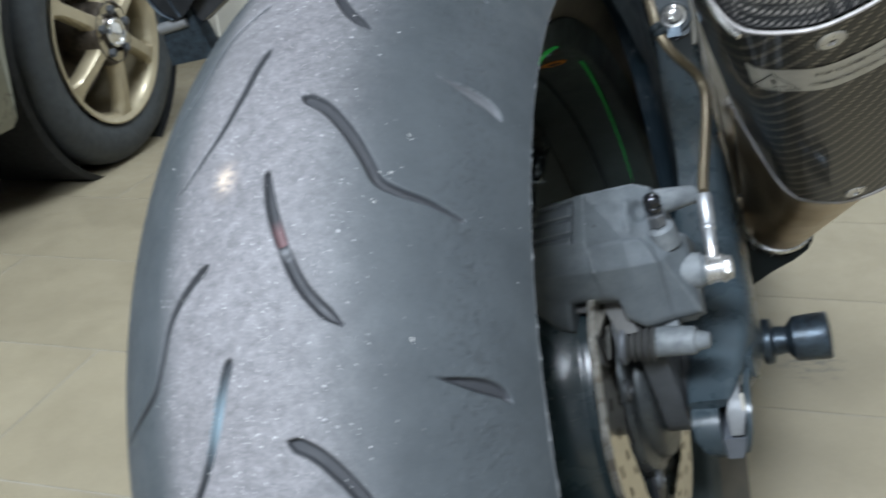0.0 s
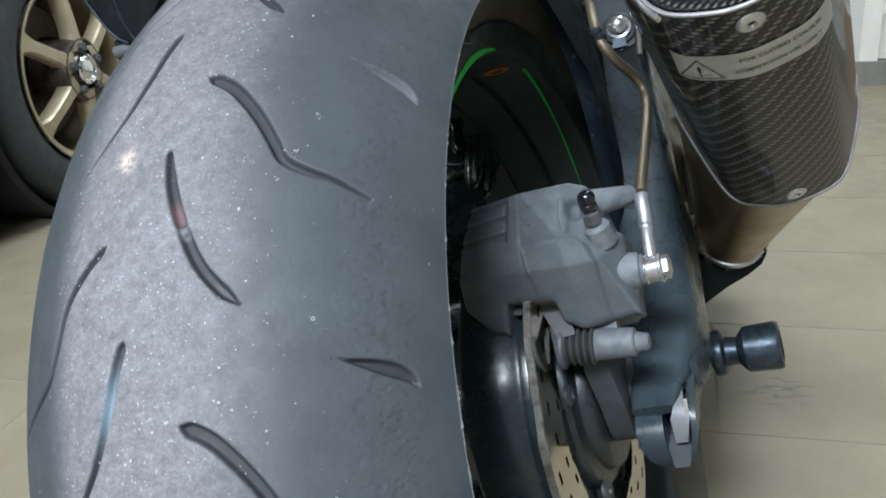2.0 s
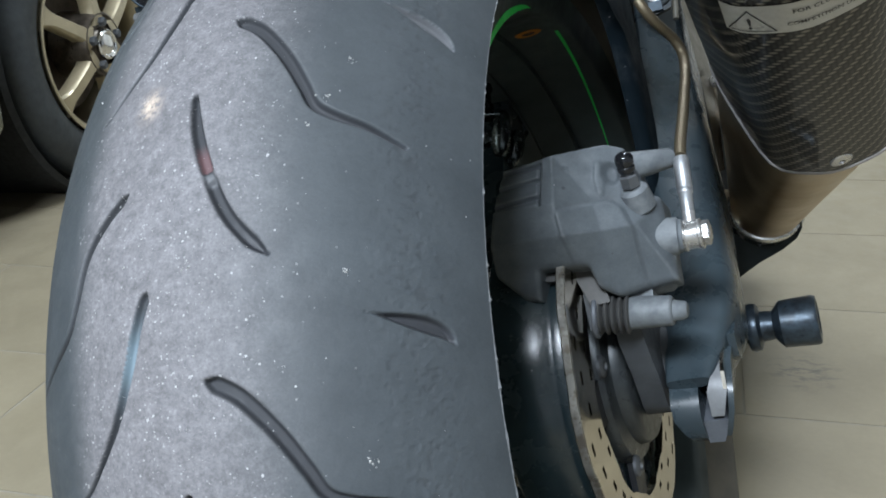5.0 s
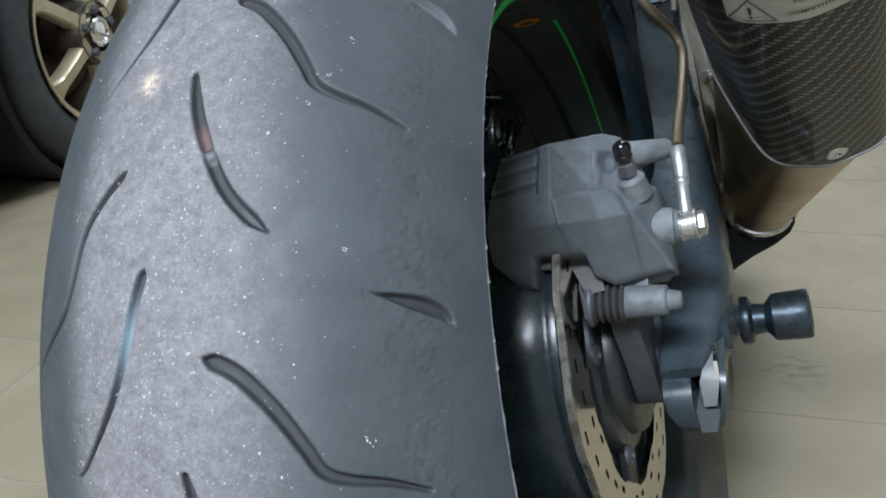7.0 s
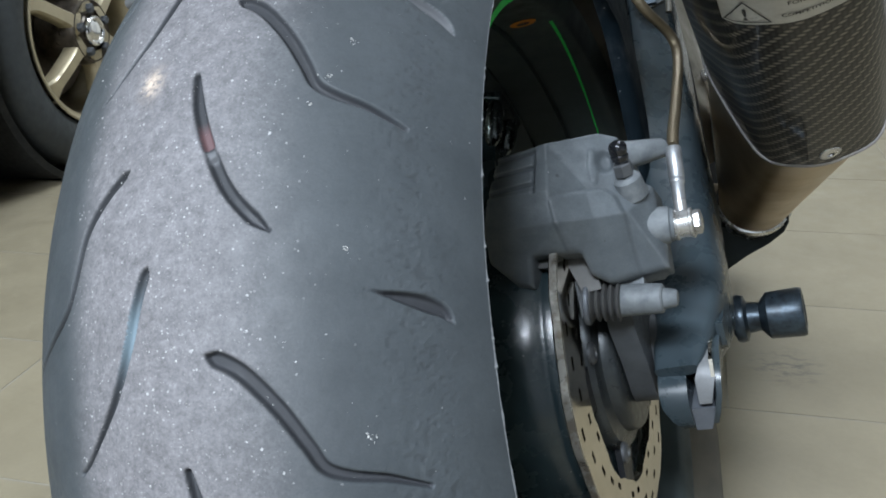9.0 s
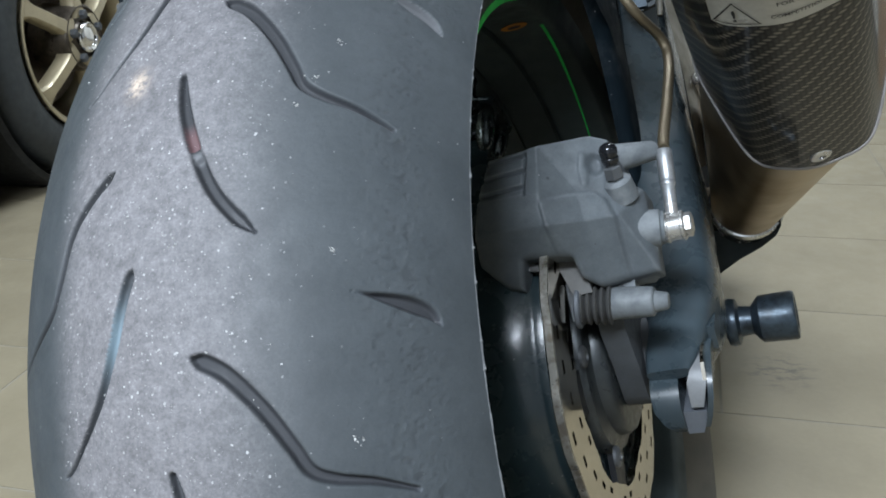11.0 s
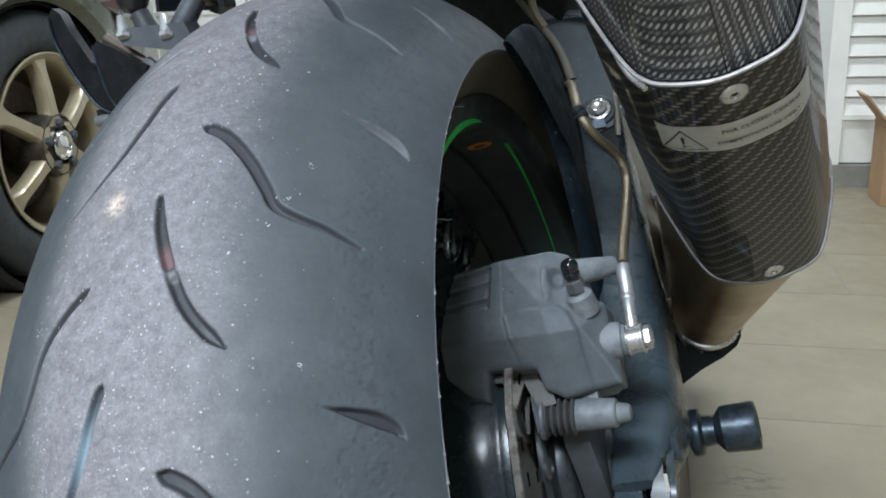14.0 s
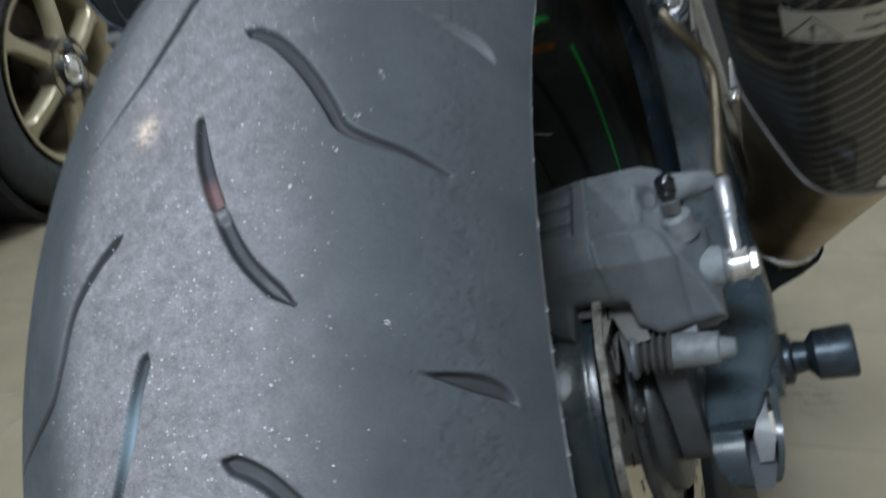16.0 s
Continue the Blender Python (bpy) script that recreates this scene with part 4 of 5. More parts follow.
        line += [a + (b - a) * k / n for k in range(n)]
    line = np.array(line)
    for _ in range(blur):
        line = (np.roll(line, 1, 0) + line * 2 + np.roll(line, -1, 0)) / 4
    return line


def edge_distance(q, line):
    """Distance to the outline, nearest place on it, and whether inside."""
    a, b = line, np.roll(line, -1, 0)
    ab = b - a
    t = np.clip(((q[:, None] - a) * ab).sum(2) / (ab * ab).sum(1), 0, 1)
    foot_ = a + ab * t[..., None]
    d = np.linalg.norm(q[:, None] - foot_, axis=2)
    k = d.argmin(1)
    cross = ((a[:, 1] > q[:, None, 1]) != (b[:, 1] > q[:, None, 1])) & (q[:, None, 0] < ab[:, 0] * (q[:, None, 1] - a[:, 1]) / (ab[:, 1] + 1e-12) + a[:, 0])
    inside = cross.sum(1) % 2 == 1
    return d[np.arange(len(q)), k], foot_[np.arange(len(q)), k], inside


def caliper_body():
    """The casting's face as a relief over (across, down), with facets, slots and a raised panel."""
    pts = np.array(CAL, float)
    line = soft_outline([tuple(pts[i, :2]) for i in ring])
    st = 0.7
    gx, gv = np.arange(42, 134.5, st), np.arange(-45, 37.5, st)
    X, V = np.meshgrid(gx, gv)
    q = np.stack([X.ravel(), V.ravel()], 1)
    n = np.full(len(q), np.nan)
    for f in CALF:
        for k in range(1, len(f) - 1):
            a, b, c = pts[f[0]], pts[f[k]], pts[f[k + 1]]
            m2 = np.array([b[:2] - a[:2], c[:2] - a[:2]]).T
            if abs(np.linalg.det(m2)) < 1e-6:
                continue
            uv = np.linalg.solve(m2, (q - a[:2]).T)
            hit = (uv[0] > -0.02) & (uv[1] > -0.02) & (uv.sum(0) < 1.02) & np.isnan(n)
            n[hit] = a[2] + uv[0][hit] * (b[2] - a[2]) + uv[1][hit] * (c[2] - a[2])
    n = n.reshape(X.shape)
    for _ in range(12):     # carry the face a little past its outline
        pad = np.pad(n, 1, constant_values=np.nan)
        near = np.stack([pad[1 + i:pad.shape[0] - 1 + i, 1 + j:pad.shape[1] - 1 + j] for i in (-1, 0, 1) for j in (-1, 0, 1)])
        with np.errstate(all="ignore"):
            cnt = (~np.isnan(near)).sum(0)
            mean = np.where(cnt > 0, np.nansum(near, 0) / np.maximum(cnt, 1), np.nan)
        n = np.where(np.isnan(n), mean, n)
    n = np.nan_to_num(n, nan=-20.0)
    for _ in range(2):      # facets meet in small radii
        p = np.pad(n, 1, mode="edge")
        n = (p[:-2, 1:-1] + p[2:, 1:-1] + p[1:-1, :-2] + p[1:-1, 2:] + 4 * n) / 8

    def step(d, w=0.7):
        t = np.clip(d / w * 0.5 + 0.5, 0, 1)
        return t * t * (3 - 2 * t)

    # raised front panel with an arched top, standing over the body
    arch = soft_outline([(84.2, -7.6), (98.8, -10.8), (108.6, -11.4), (113.6, -7.2), (117.3, 3), (117.4, 16), (118, 30), (116, 37), (103, 38), (92, 30), (92, 21), (87.2, 20)], 0.8, 5)
    d, _, ins = edge_distance(q, arch)
    d = np.where(ins, d, -d).reshape(X.shape)
    n += (0.5 + 1.2 * step(X - 92, 12)) * step(d, 1.5) - 0.2 * np.exp(-((d + 0.9) / 0.7) ** 2)
    # three slots beside a square wall
    wall = 76.6 - (V + 24) * 0.05
    for v0 in (-34.2, -25.6, -16.2):
        mid = v0 - (X - 66) * 0.09
        d = np.minimum(1.1 - np.abs(V - mid), wall - X)
        n -= 2.0 * step(d, 0.8)
    n -= 0.9 * step(np.minimum(np.minimum(wall - X, V + 40), -13.0 - V), 0.7)
    n -= 1.3 * step(np.minimum(np.minimum(0.8 - np.abs(X - wall), V + 36), -12.0 - V), 0.6)
    # parting line, cast pits, recess beside the bleed boss
    part_x = 84.6 + (V + 10) * 0.06
    n += 0.35 * np.exp(-((X - part_x) / 0.7) ** 2) * step(-8.5 - V, 2)
    n -= 1.1 * np.exp(-((X - 89) ** 2 + (V + 31) ** 2) / 1.6) + 0.8 * np.exp(-((X - 85) ** 2 + (V + 37) ** 2) / 1.2)
    n -= 2.6 * step(3.6 - np.hypot(X - 110, (V + 26) * 0.7), 1.8)
    n += 1.0 * step(2.4 - np.abs(X - 104.5) - 0.12 * np.abs(V + 24), 1.0) * step(9 - np.abs(V + 24), 2)
    d, foot_, ins = edge_distance(q, line)
    n = n.ravel()
    r = 3.2
    n -= np.where(ins, r - np.sqrt(np.maximum(0, r * r - np.clip(r - d, 0, r) ** 2)), r)
    ok = ins.reshape(X.shape)
    xy = np.where(ins[:, None], q, foot_)
    rows, cols = X.shape
    used, verts, faces = {}, [], []

    def vid(i):
        if i not in used:
            used[i] = len(verts)
            verts.append(cal(xy[i, 0], xy[i, 1], n[i]))
        return used[i]

    edges = {}
    for i in range(rows - 1):
        for j in range(cols - 1):
            if ok[i, j] or ok[i + 1, j] or ok[i, j + 1] or ok[i + 1, j + 1]:
                f = [vid(i * cols + j), vid(i * cols + j + 1), vid((i + 1) * cols + j + 1), vid((i + 1) * cols + j)]
                faces.append(f)
                for a, b in zip(f, f[1:] + f[:1]):
                    key = (min(a, b), max(a, b))
                    edges[key] = edges.get(key, 0) + 1
    back = {}
    for (a, b), c in list(edges.items()):
        if c == 1:
            for k in (a, b):
                if k not in back:
                    back[k] = len(verts)
                    v = verts[k]
                    verts.append(Vector((v.x * 0.97 + 0.003, v.y, v.z)) - CN * (0.055 + 0.9 * (v - cal(83, -12, 18)).dot(CN)))
            faces.append((a, b, back[b], back[a]))
    return bm_of(verts, faces)


caliper = part("brake_caliper", caliper_body(), CAST, bike, "grey cast alloy brake caliper, dusty", 50)


# bleed boss, hose boss
part("bleed_boss", rod(cal(121.6, -7, -11), cal(120, -17, -1), 0.0078, 0.0072, 28, 0.0018), CAST, caliper)
part("bleed_nipple", join(hexagon(cal(119.8, -17, -0.5), cal(119.6, -22.5, 3.6), 0.0049), rod(cal(119.6, -22, 3.3), cal(119.6, -25.5, 6), 0.0028, 0.0028, 14, 0.0003)), BOLT, caliper, "small dark bleed nut")
cap_a, cap_b = cal(119.6, -23.6, 4.4), cal(119.8, -31.5, 10.5)
part("bleed_cap", lathe([(0, 0.0), (0, 0.0036), (0.0012, 0.0044), (0.003, 0.0046), (0.0036, 0.004), (0.0046, 0.0046), (0.0078, 0.0047), (0.0096, 0.0038), (0.0106, 0.002), (0.0108, 0)], cap_a, cap_b - cap_a, 24), GLOSSBLACK, caliper, "black rubber bleed cap")
part("upper_pin_boss", rod(cal(112, -33, -19), cal(138, -36.5, -29), 0.0082, 0.0052, 24, 0.002), CAST, caliper)
part("hose_boss", lathe([(0, 0), (0, 0.0105), (0.0105, 0.0098), (0.0112, 0.0088), (0.0128, 0.0086), (0.013, 0.0082), (0.013, 0)], cal(124.5, 7, -21), cal(137.5, 7.6, -22.8) - cal(124.5, 7, -21), 28), CAST, caliper)
part("piston_boss", rod(cal(104, 12, -34), cal(131, 13, -37), 0.022, 0.02, 32, 0.004), CAST, caliper)
part("banjo", lathe([(0, 0.004), (0, 0.0076), (0.0008, 0.0082), (0.0018, 0.0082), (0.0024, 0.0074), (0.0082, 0.0074), (0.0088, 0.008), (0.0098, 0.008), (0.0103, 0.0072), (0.0103, 0.004)], cal(137.2, 8, -23), (1, 0, 0), 28), PLATED, caliper, "polished banjo fitting")
part("banjo_bolt", join(hexagon(cal(147.5, 8, -23), cal(151.2, 8, -23), 0.0066), rod(cal(151, 8, -23), cal(151.6, 8, -23), 0.0048, 0.0044, 20, 0.0003)), PLATED, caliper, "polished hexagon banjo bolt")
part("pin_boot", lathe([(0.0, 0.007)] + [(0.0012 * k + d, r) for k in range(0, 14, 3) for d, r in ((0.0, 0.0105), (0.0012, 0.0112), (0.0024, 0.0072))] + [(0.0195, 0.008)], cal(89, 41, -23), cal(107, 43, -25) - cal(89, 41, -23), 28), BOOT, caliper, "dark grey ribbed rubber boot")
part("boot_flange", lathe([(0, 0), (0, 0.0115), (0.0006, 0.0122), (0.0022, 0.0122), (0.0028, 0.0115), (0.0028, 0)], cal(86.4, 41.5, -22.7), cal(89.2, 41.8, -23) - cal(86.4, 41.5, -22.7), 28), PEG, caliper, "blue-grey flange of the boot")
part("slide_pin", join(rod(cal(104, 42.5, -25), cal(127, 44.5, -25), 0.0088, 0.0078, 24, 0.001), rod(cal(126, 44.5, -25), cal(134, 45.3, -25), 0.0056, 0.0047, 20, 0.0012)), CAST, caliper)
part("pin_lug", bevelled(prism([(106, 30), (118, 30), (118, 40), (107, 40)], -34, -24, lambda u, v, w: cal(u, v, w)), 0.002), CAST, caliper)
part("bracket_lug", bevelled(prism([(82, 30), (92, 31), (92, 48), (84, 50)], -36, -20, lambda u, v, w: cal(u, v, w)), 0.002), DARKCAST, caliper)
part("brake_pad", bevelled(prism([(80.5, 12), (93, 12), (98, 37), (88, 38), (82, 24)], -32, -13, lambda u, v, w: cal(u, v, w)), 0.0008, 1), PAD, caliper, "brown-grey brake pad plate")
part("brake_pad", bevelled(prism([(66, 12), (75.5, 12), (75.5, 24), (67, 23)], -24, -3, lambda u, v, w: cal(u, v, w)), 0.0008, 1), PAD, caliper, "brown-grey brake pad plate")

def rounded(points, n=96, soft=5):
    """A closed outline through the corners, softened and evenly spaced."""
    p = [np.array(q) for q in points]
    line = []
    for i in range(len(p)):
        for t in np.arange(24) / 24:
            line.append(p[i] * (1 - t) + p[(i + 1) % len(p)] * t)
    line = np.array(line)
    for _ in range(soft * 10):
        line = (np.roll(line, 1, 0) + line * 2 + np.roll(line, -1, 0)) / 4
    d = np.r_[0, np.cumsum(np.linalg.norm(np.roll(line, -1, 0) - line, axis=1))]
    line = np.vstack([line, line[:1]])
    want = np.linspace(0, d[-1], n, endpoint=False)
    return np.stack([np.interp(want, d, line[:, 0]), np.interp(want, d, line[:, 1])], 1), d[-1]


# swingarm: drawn out through stations along the arm
STATIONS = [  # inner top edge, outer top edge, depth
    ((0.1085, -0.033, -0.0015), (0.1325, -0.035, 0.0005), 0.008),
    ((0.108, -0.029, 0.001), (0.136, -0.029, 0.003), 0.012),
    ((0.1075, -0.02, 0.007), (0.1395, -0.0195, 0.0085), 0.025),
    ((0.107, -0.008, 0.015), (0.1445, -0.006, 0.0165), 0.045),
    ((0.1065, 0.008, 0.0265), (0.149, 0.014, 0.0275), 0.06),
    ((0.106, 0.023, 0.038), (0.150, 0.035, 0.039), 0.08),
    ((0.103, 0.075, 0.073), (0.1435, 0.1, 0.07), 0.10),
    ((0.101, 0.126, 0.109), (0.139, 0.16, 0.1), 0.12),
    ((0.101, 0.185, 0.168), (0.13, 0.215, 0.145), 0.12),
    ((0.102, 0.212, 0.212), (0.13, 0.245, 0.188), 0.12),
    ((0.098, 0.235, 0.245), (0.126, 0.275, 0.228), 0.12),
    ((0.094, 0.275, 0.258), (0.122, 0.31, 0.246), 0.12),
    ((0.086, 0.36, 0.262), (0.115, 0.39, 0.25), 0.12),
    ((0.07, 0.46, 0.265), (0.1, 0.48, 0.255), 0.12),
]


def swingarm_bm():
    """A rounded box section drawn smoothly through the stations."""
    st = np.array([list(a) + list(b) + [h] for a, b, h in STATIONS])
    k = np.arange(len(st))
    fine = np.linspace(0, len(st) - 1, 6 * (len(st) - 1) + 1)
    line = np.stack([np.interp(fine, k, st[:, c]) for c in range(7)], 1)
    for _ in range(6):
        line[1:-1] = (line[:-2] + 2 * line[1:-1] + line[2:]) / 4
    verts, faces, n = [], [], 28
    for row in line:
        i, o, h = Vector(row[:3]), Vector(row[3:6]), row[6]
        mid, w = (i + o) / 2, (o - i) / 2
        down = Vector((0, 0.35, -0.94)) * h / 2
        for q in range(n):
            a = 2 * math.pi * q / n
            c, d = math.cos(a), math.sin(a)
            p = 0.34 if d > 0 else 0.5
            cu, du = math.copysign(abs(c) ** p, c), math.copysign(abs(d) ** 0.42, d)
            verts.append(mid + w * cu * (1.0 if d > 0 else 0.9) - down * (du - 1) + Vector((0, -0.002, 0.004)))
    m = len(line)
    for a in range(m - 1):
        for q in range(n):
            q2 = (q + 1) % n
            faces.append((a * n + q, a * n + q2, (a + 1) * n + q2, (a + 1) * n + q))
    faces += [tuple(range(n)), tuple((m - 1) * n + q for q in range(n))]
    return bm_of(verts, faces)


swingarm = part("swingarm", swingarm_bm(), ARM, bike, "blue-black painted swingarm, dusty and scuffed", 50)
part("far_arm", prism([(-0.06, -0.03), (-0.05, 0.02), (0.0, 0.035), (0.3, 0.11), (0.46, 0.14), (0.46, 0.02), (0.3, -0.03), (0.0, -0.045)], -0.135, -0.1, YZ, 0.008, 3), ARM, swingarm)
# strip on the arm's outer side, tinted tan for the floor's reflection
OUTER = [((0.127, 0.26, 0.226), (0.13, 0.29, 0.222)), ((0.1305, 0.238, 0.186), (0.135, 0.285, 0.18)), ((0.134, 0.212, 0.148), (0.1395, 0.27, 0.134)), ((0.1385, 0.182, 0.12), (0.143, 0.232, 0.109)), ((0.1425, 0.14, 0.094), (0.1455, 0.175, 0.086)), ((0.146, 0.1, 0.073), (0.1475, 0.115, 0.07))]
inner, outer = (smooth_line([edge[q] for edge in OUTER], 8) for q in (0, 1))
verts, faces = [], []
for k, (a, b) in enumerate(zip(inner, outer)):
    verts += [Vector(a).lerp(Vector(b), c) + Vector((0.002 * math.sin(math.pi * c), 0, 0)) for c in (0, 0.35, 0.7, 1)]
    if k:
        faces += [(4 * k - 4 + q, 4 * k - 3 + q, 4 * k + 1 + q, 4 * k + q) for q in range(3)]
part("arm_side", bm_of(verts, faces), ARMSIDE, swingarm, "outer side of the arm, tan floor reflection in its colour")
# arm end with its slot, adjuster block and axle nut
def cut_away(bm, x_mid, inner, outer, z_top, z_low):
    """Draws the sides of a block together towards its foot."""
    for v in bm.verts:
        k = min(1, max(0, (z_top - v.co.z) / (z_top - z_low))) ** 1.4
        v.co.x += inner * k if v.co.x < x_mid else -outer * k
    return bm


arm_end = prism([(-0.03, -0.0025), (-0.036, -0.005), (-0.0415, -0.0105), (-0.0445, -0.018), (-0.044, -0.027), (-0.04, -0.034), (-0.031, -0.0385), (0.02, -0.042), (0.02, -0.004)], 0.109, 0.1246, YZ, 0.003, 3)
part("arm_end", cut_away(arm_end, 0.117, 0.0135, 0.0, -0.014, -0.041), ARM, swingarm)
end_plate = prism([(-0.0425, -0.013), (-0.038, -0.003), (-0.022, 0.006), (0.03, 0.006), (0.03, -0.038), (-0.025, -0.0385), (-0.037, -0.034), (-0.0425, -0.024)], 0.1408, 0.1438, YZ, 0.0013, 3)
part("end_plate", cut_away(end_plate, 0.142, -0.0085, 0.0085, -0.006, -0.039), ARM, swingarm)
adjuster = prism([(-0.037, -0.0215), (-0.0425, -0.0175), (-0.04, -0.0035), (-0.034, 0.003), (-0.008, 0.011), (0.02, 0.02), (0.02, -0.0215)], 0.1288, 0.1406, YZ, 0.0012)
for v in adjuster.verts:
    if v.co.x < 0.134:          # its sides draw in towards the foot
        v.co.x += 0.0014 * min(1, max(0, (0.004 - v.co.z) / 0.025)) + 0.004 * min(1, max(0, (v.co.z + 0.005) / 0.008))
    else:
        v.co.x -= 0.0052 * min(1, max(0, (-0.0085 - v.co.z) / 0.012))
part("end_wall", cut_away(prism([(-0.03, -0.0385), (-0.0385, -0.0365), (-0.0408, -0.0212), (0.02, -0.0212), (0.02, -0.04)], 0.1247, 0.1405, YZ, 0.0015, 3), 0.132, 0.0, 0.0085, -0.012, -0.039), PEG, swingarm)
part("adjuster_block", adjuster, ALLOY, swingarm, "bare alloy axle adjuster block")
# mirror wedge added for the reflection on the block's top face
part("adjuster_shim", prism([(-0.0395, -0.003), (-0.0355, 0.006), (-0.029, 0.009), (-0.01, 0.009), (-0.01, -0.003)], 0.1388, 0.1408, YZ, 0.0007), DISC, swingarm, "added bright wedge for the gleam on the block's top")
part("arm_lug", prism([(-0.01, 0.014), (-0.009, 0.0), (-0.003, -0.0065), (0.03, -0.012), (0.03, 0.014)], 0.1425, 0.1468, YZ, 0.0016, 3), ARM, swingarm)
# paddock bobbin
part("bobbin", lathe([(0.128, 0.0), (0.128, 0.009), (0.142, 0.009), (0.1445, 0.0155), (0.1475, 0.0165), (0.151, 0.0155), (0.153, 0.0105), (0.1605, 0.0095), (0.163, 0.0125), (0.166, 0.0158), (0.1865, 0.0165), (0.1885, 0.0155), (0.189, 0.012), (0.187, 0.0095), (0.178, 0.009), (0.178, 0)], (-0.0022, 0.092, -0.037), (1, 0, 0), 36), BLUEBLACK, swingarm, "dark blue anodised paddock-stand bobbin", 35)
part("arm_boss", rod((0.115, 0.092, -0.037), (0.138, 0.092, -0.037), 0.02, 0.0145, 28, 0.002), ARM, swingarm)

# inner guard plate beside the tyre
def dome(outline, x0, rise):
    """A shell that swells outwards from its rounded outline."""
    line, _ = rounded(outline, 72, 3)
    mid = line.mean(0)
    verts, faces, n = [], [], len(line)
    prof = [(0.99, -0.002)] + [(math.cos(radians(q)) ** 0.8, rise * math.sin(radians(q))) for q in (0, 8, 18, 30, 45, 60, 74)]
    for k, (f, h) in enumerate(prof):
        verts += [(x0 + h, mid[0] + (y - mid[0]) * f, mid[1] + (z - mid[1]) * f) for y, z in line]
        if k:
            faces += [((k - 1) * n + i, (k - 1) * n + (i + 1) % n, k * n + (i + 1) % n, k * n + i) for i in range(n)]
    faces.append(tuple((len(prof) - 1) * n + i for i in range(n)))
    return bm_of(verts, faces)


hugger_out = [(0.022, 0.254), (0.05, 0.258), (0.085, 0.2605), (0.115, 0.2585), (0.14, 0.25), (0.162, 0.23), (0.166, 0.195), (0.152, 0.14), (0.135, 0.08), (0.12, 0.02), (0.075, 0.015), (0.076, 0.07), (0.088, 0.135), (0.09, 0.172), (0.071, 0.217), (0.04, 0.241)]
part("tyre_guard", dome(hugger_out, 0.1035, 0.008), HUG, bike, "gloss blue-black inner tyre guard")

# grey plastic mudguard flap, bolted to the arm, drawn out to a thin edge above
def flap_place(u, v, w):
    return Vector((u, 0.173 + 0.65 * (v - 0.168), v)) + Vector((0, -0.84, 0.54)) * (w + 0.004 * math.sin(min(1, max(0, (u - 0.1) / 0.034)) * math.pi))


flap = part("mudguard_flap", prism([(0.0551, 0.3118), (0.0634, 0.2973), (0.0817, 0.266), (0.0988, 0.2369), (0.1065, 0.2093), (0.1082, 0.1892), (0.1117, 0.1755), (0.1213, 0.1692), (0.1309, 0.1724), (0.1334, 0.1809), (0.1346, 0.2151), (0.1299, 0.2482), (0.1173, 0.2532), (0.1021, 0.256), (0.0879, 0.2718), (0.0705, 0.2988), (0.06, 0.318)], -0.0025, 0.001, flap_place, 0.0009, 2), FLAP, bike, "worn grey plastic mudguard flap")
out = Vector((0.12, -0.8, 0.58))
part("bolt", lathe([(0, 0.0), (0, 0.0086), (0.0012, 0.009), (0.0018, 0.0072), (0.005, 0.0066), (0.0065, 0.0044), (0.0054, 0.003), (0.0054, 0)], flap_place(0.1221, 0.1845, 0.0005), out, 28), PLATED, flap, "chrome button-head bolt")
part("washer_rim", lathe([(0, 0.0098), (0.0018, 0.01), (0.0024, 0.0112), (0.0018, 0.0122), (0, 0.0125)], flap_place(0.1221, 0.1835, 0.0), out, 32), FLAP, flap)
part("clip", prism([(0.1165, 0.1705), (0.1265, 0.1705), (0.1258, 0.1765), (0.1175, 0.1765)], 0.0, 0.0045, flap_place, 0.001), BLUEBLACK, flap, "small dark clip")
# the rolled edges' tan highlight is put into their colour
part("rolled_edge", tube([flap_place(u, v, 0.0005) for u, v in ((0.0551, 0.3118), (0.0634, 0.2973), (0.0817, 0.266), (0.0988, 0.2369), (0.106, 0.2093))], lambda t: 0.0012 + 0.0026 * t, 10), LITFLAPEDGE, flap, "rolled edge with a painted tan highlight")
part("rolled_edge", tube([flap_place(u, v, 0.0) for u, v in ((0.1299, 0.2482), (0.135, 0.2151), (0.1345, 0.1809), (0.133, 0.165))], 0.002, 10), LITFLAPEDGE, flap, "rolled edge with a painted tan highlight")

# brake hose
hose = part("brake_hose", tube([(0.1412, -0.006, 0.1195), (0.1412, 0.008, 0.1245), (0.1425, 0.04, 0.135), (0.1434, 0.078, 0.150), (0.1405, 0.087, 0.163), (0.131, 0.078, 0.182), (0.1245, 0.082, 0.1965), (0.121, 0.1, 0.207), (0.114, 0.135, 0.213), (0.099, 0.17, 0.205)], 0.0031, 12), BRAID, bike, "braided steel brake hose")
part("ferrule", lathe([(0, 0.0), (0, 0.0033), (0.0095, 0.0034), (0.0102, 0.004), (0.0118, 0.004), (0.0125, 0.0037), (0.0135, 0.0041), (0.029, 0.0042), (0.0302, 0.0036), (0.031, 0.0)], (0.1413, -0.026, 0.0952), (0.0002, 0.0186, 0.0258), 20), FERRULE, hose, "satin metal hose end")
part("hose_neck", rod((0.1415, -0.0325, 0.086), (0.1413, -0.0255, 0.0958), 0.003, 0.0033, 16, 0.0004), RIVET, hose)
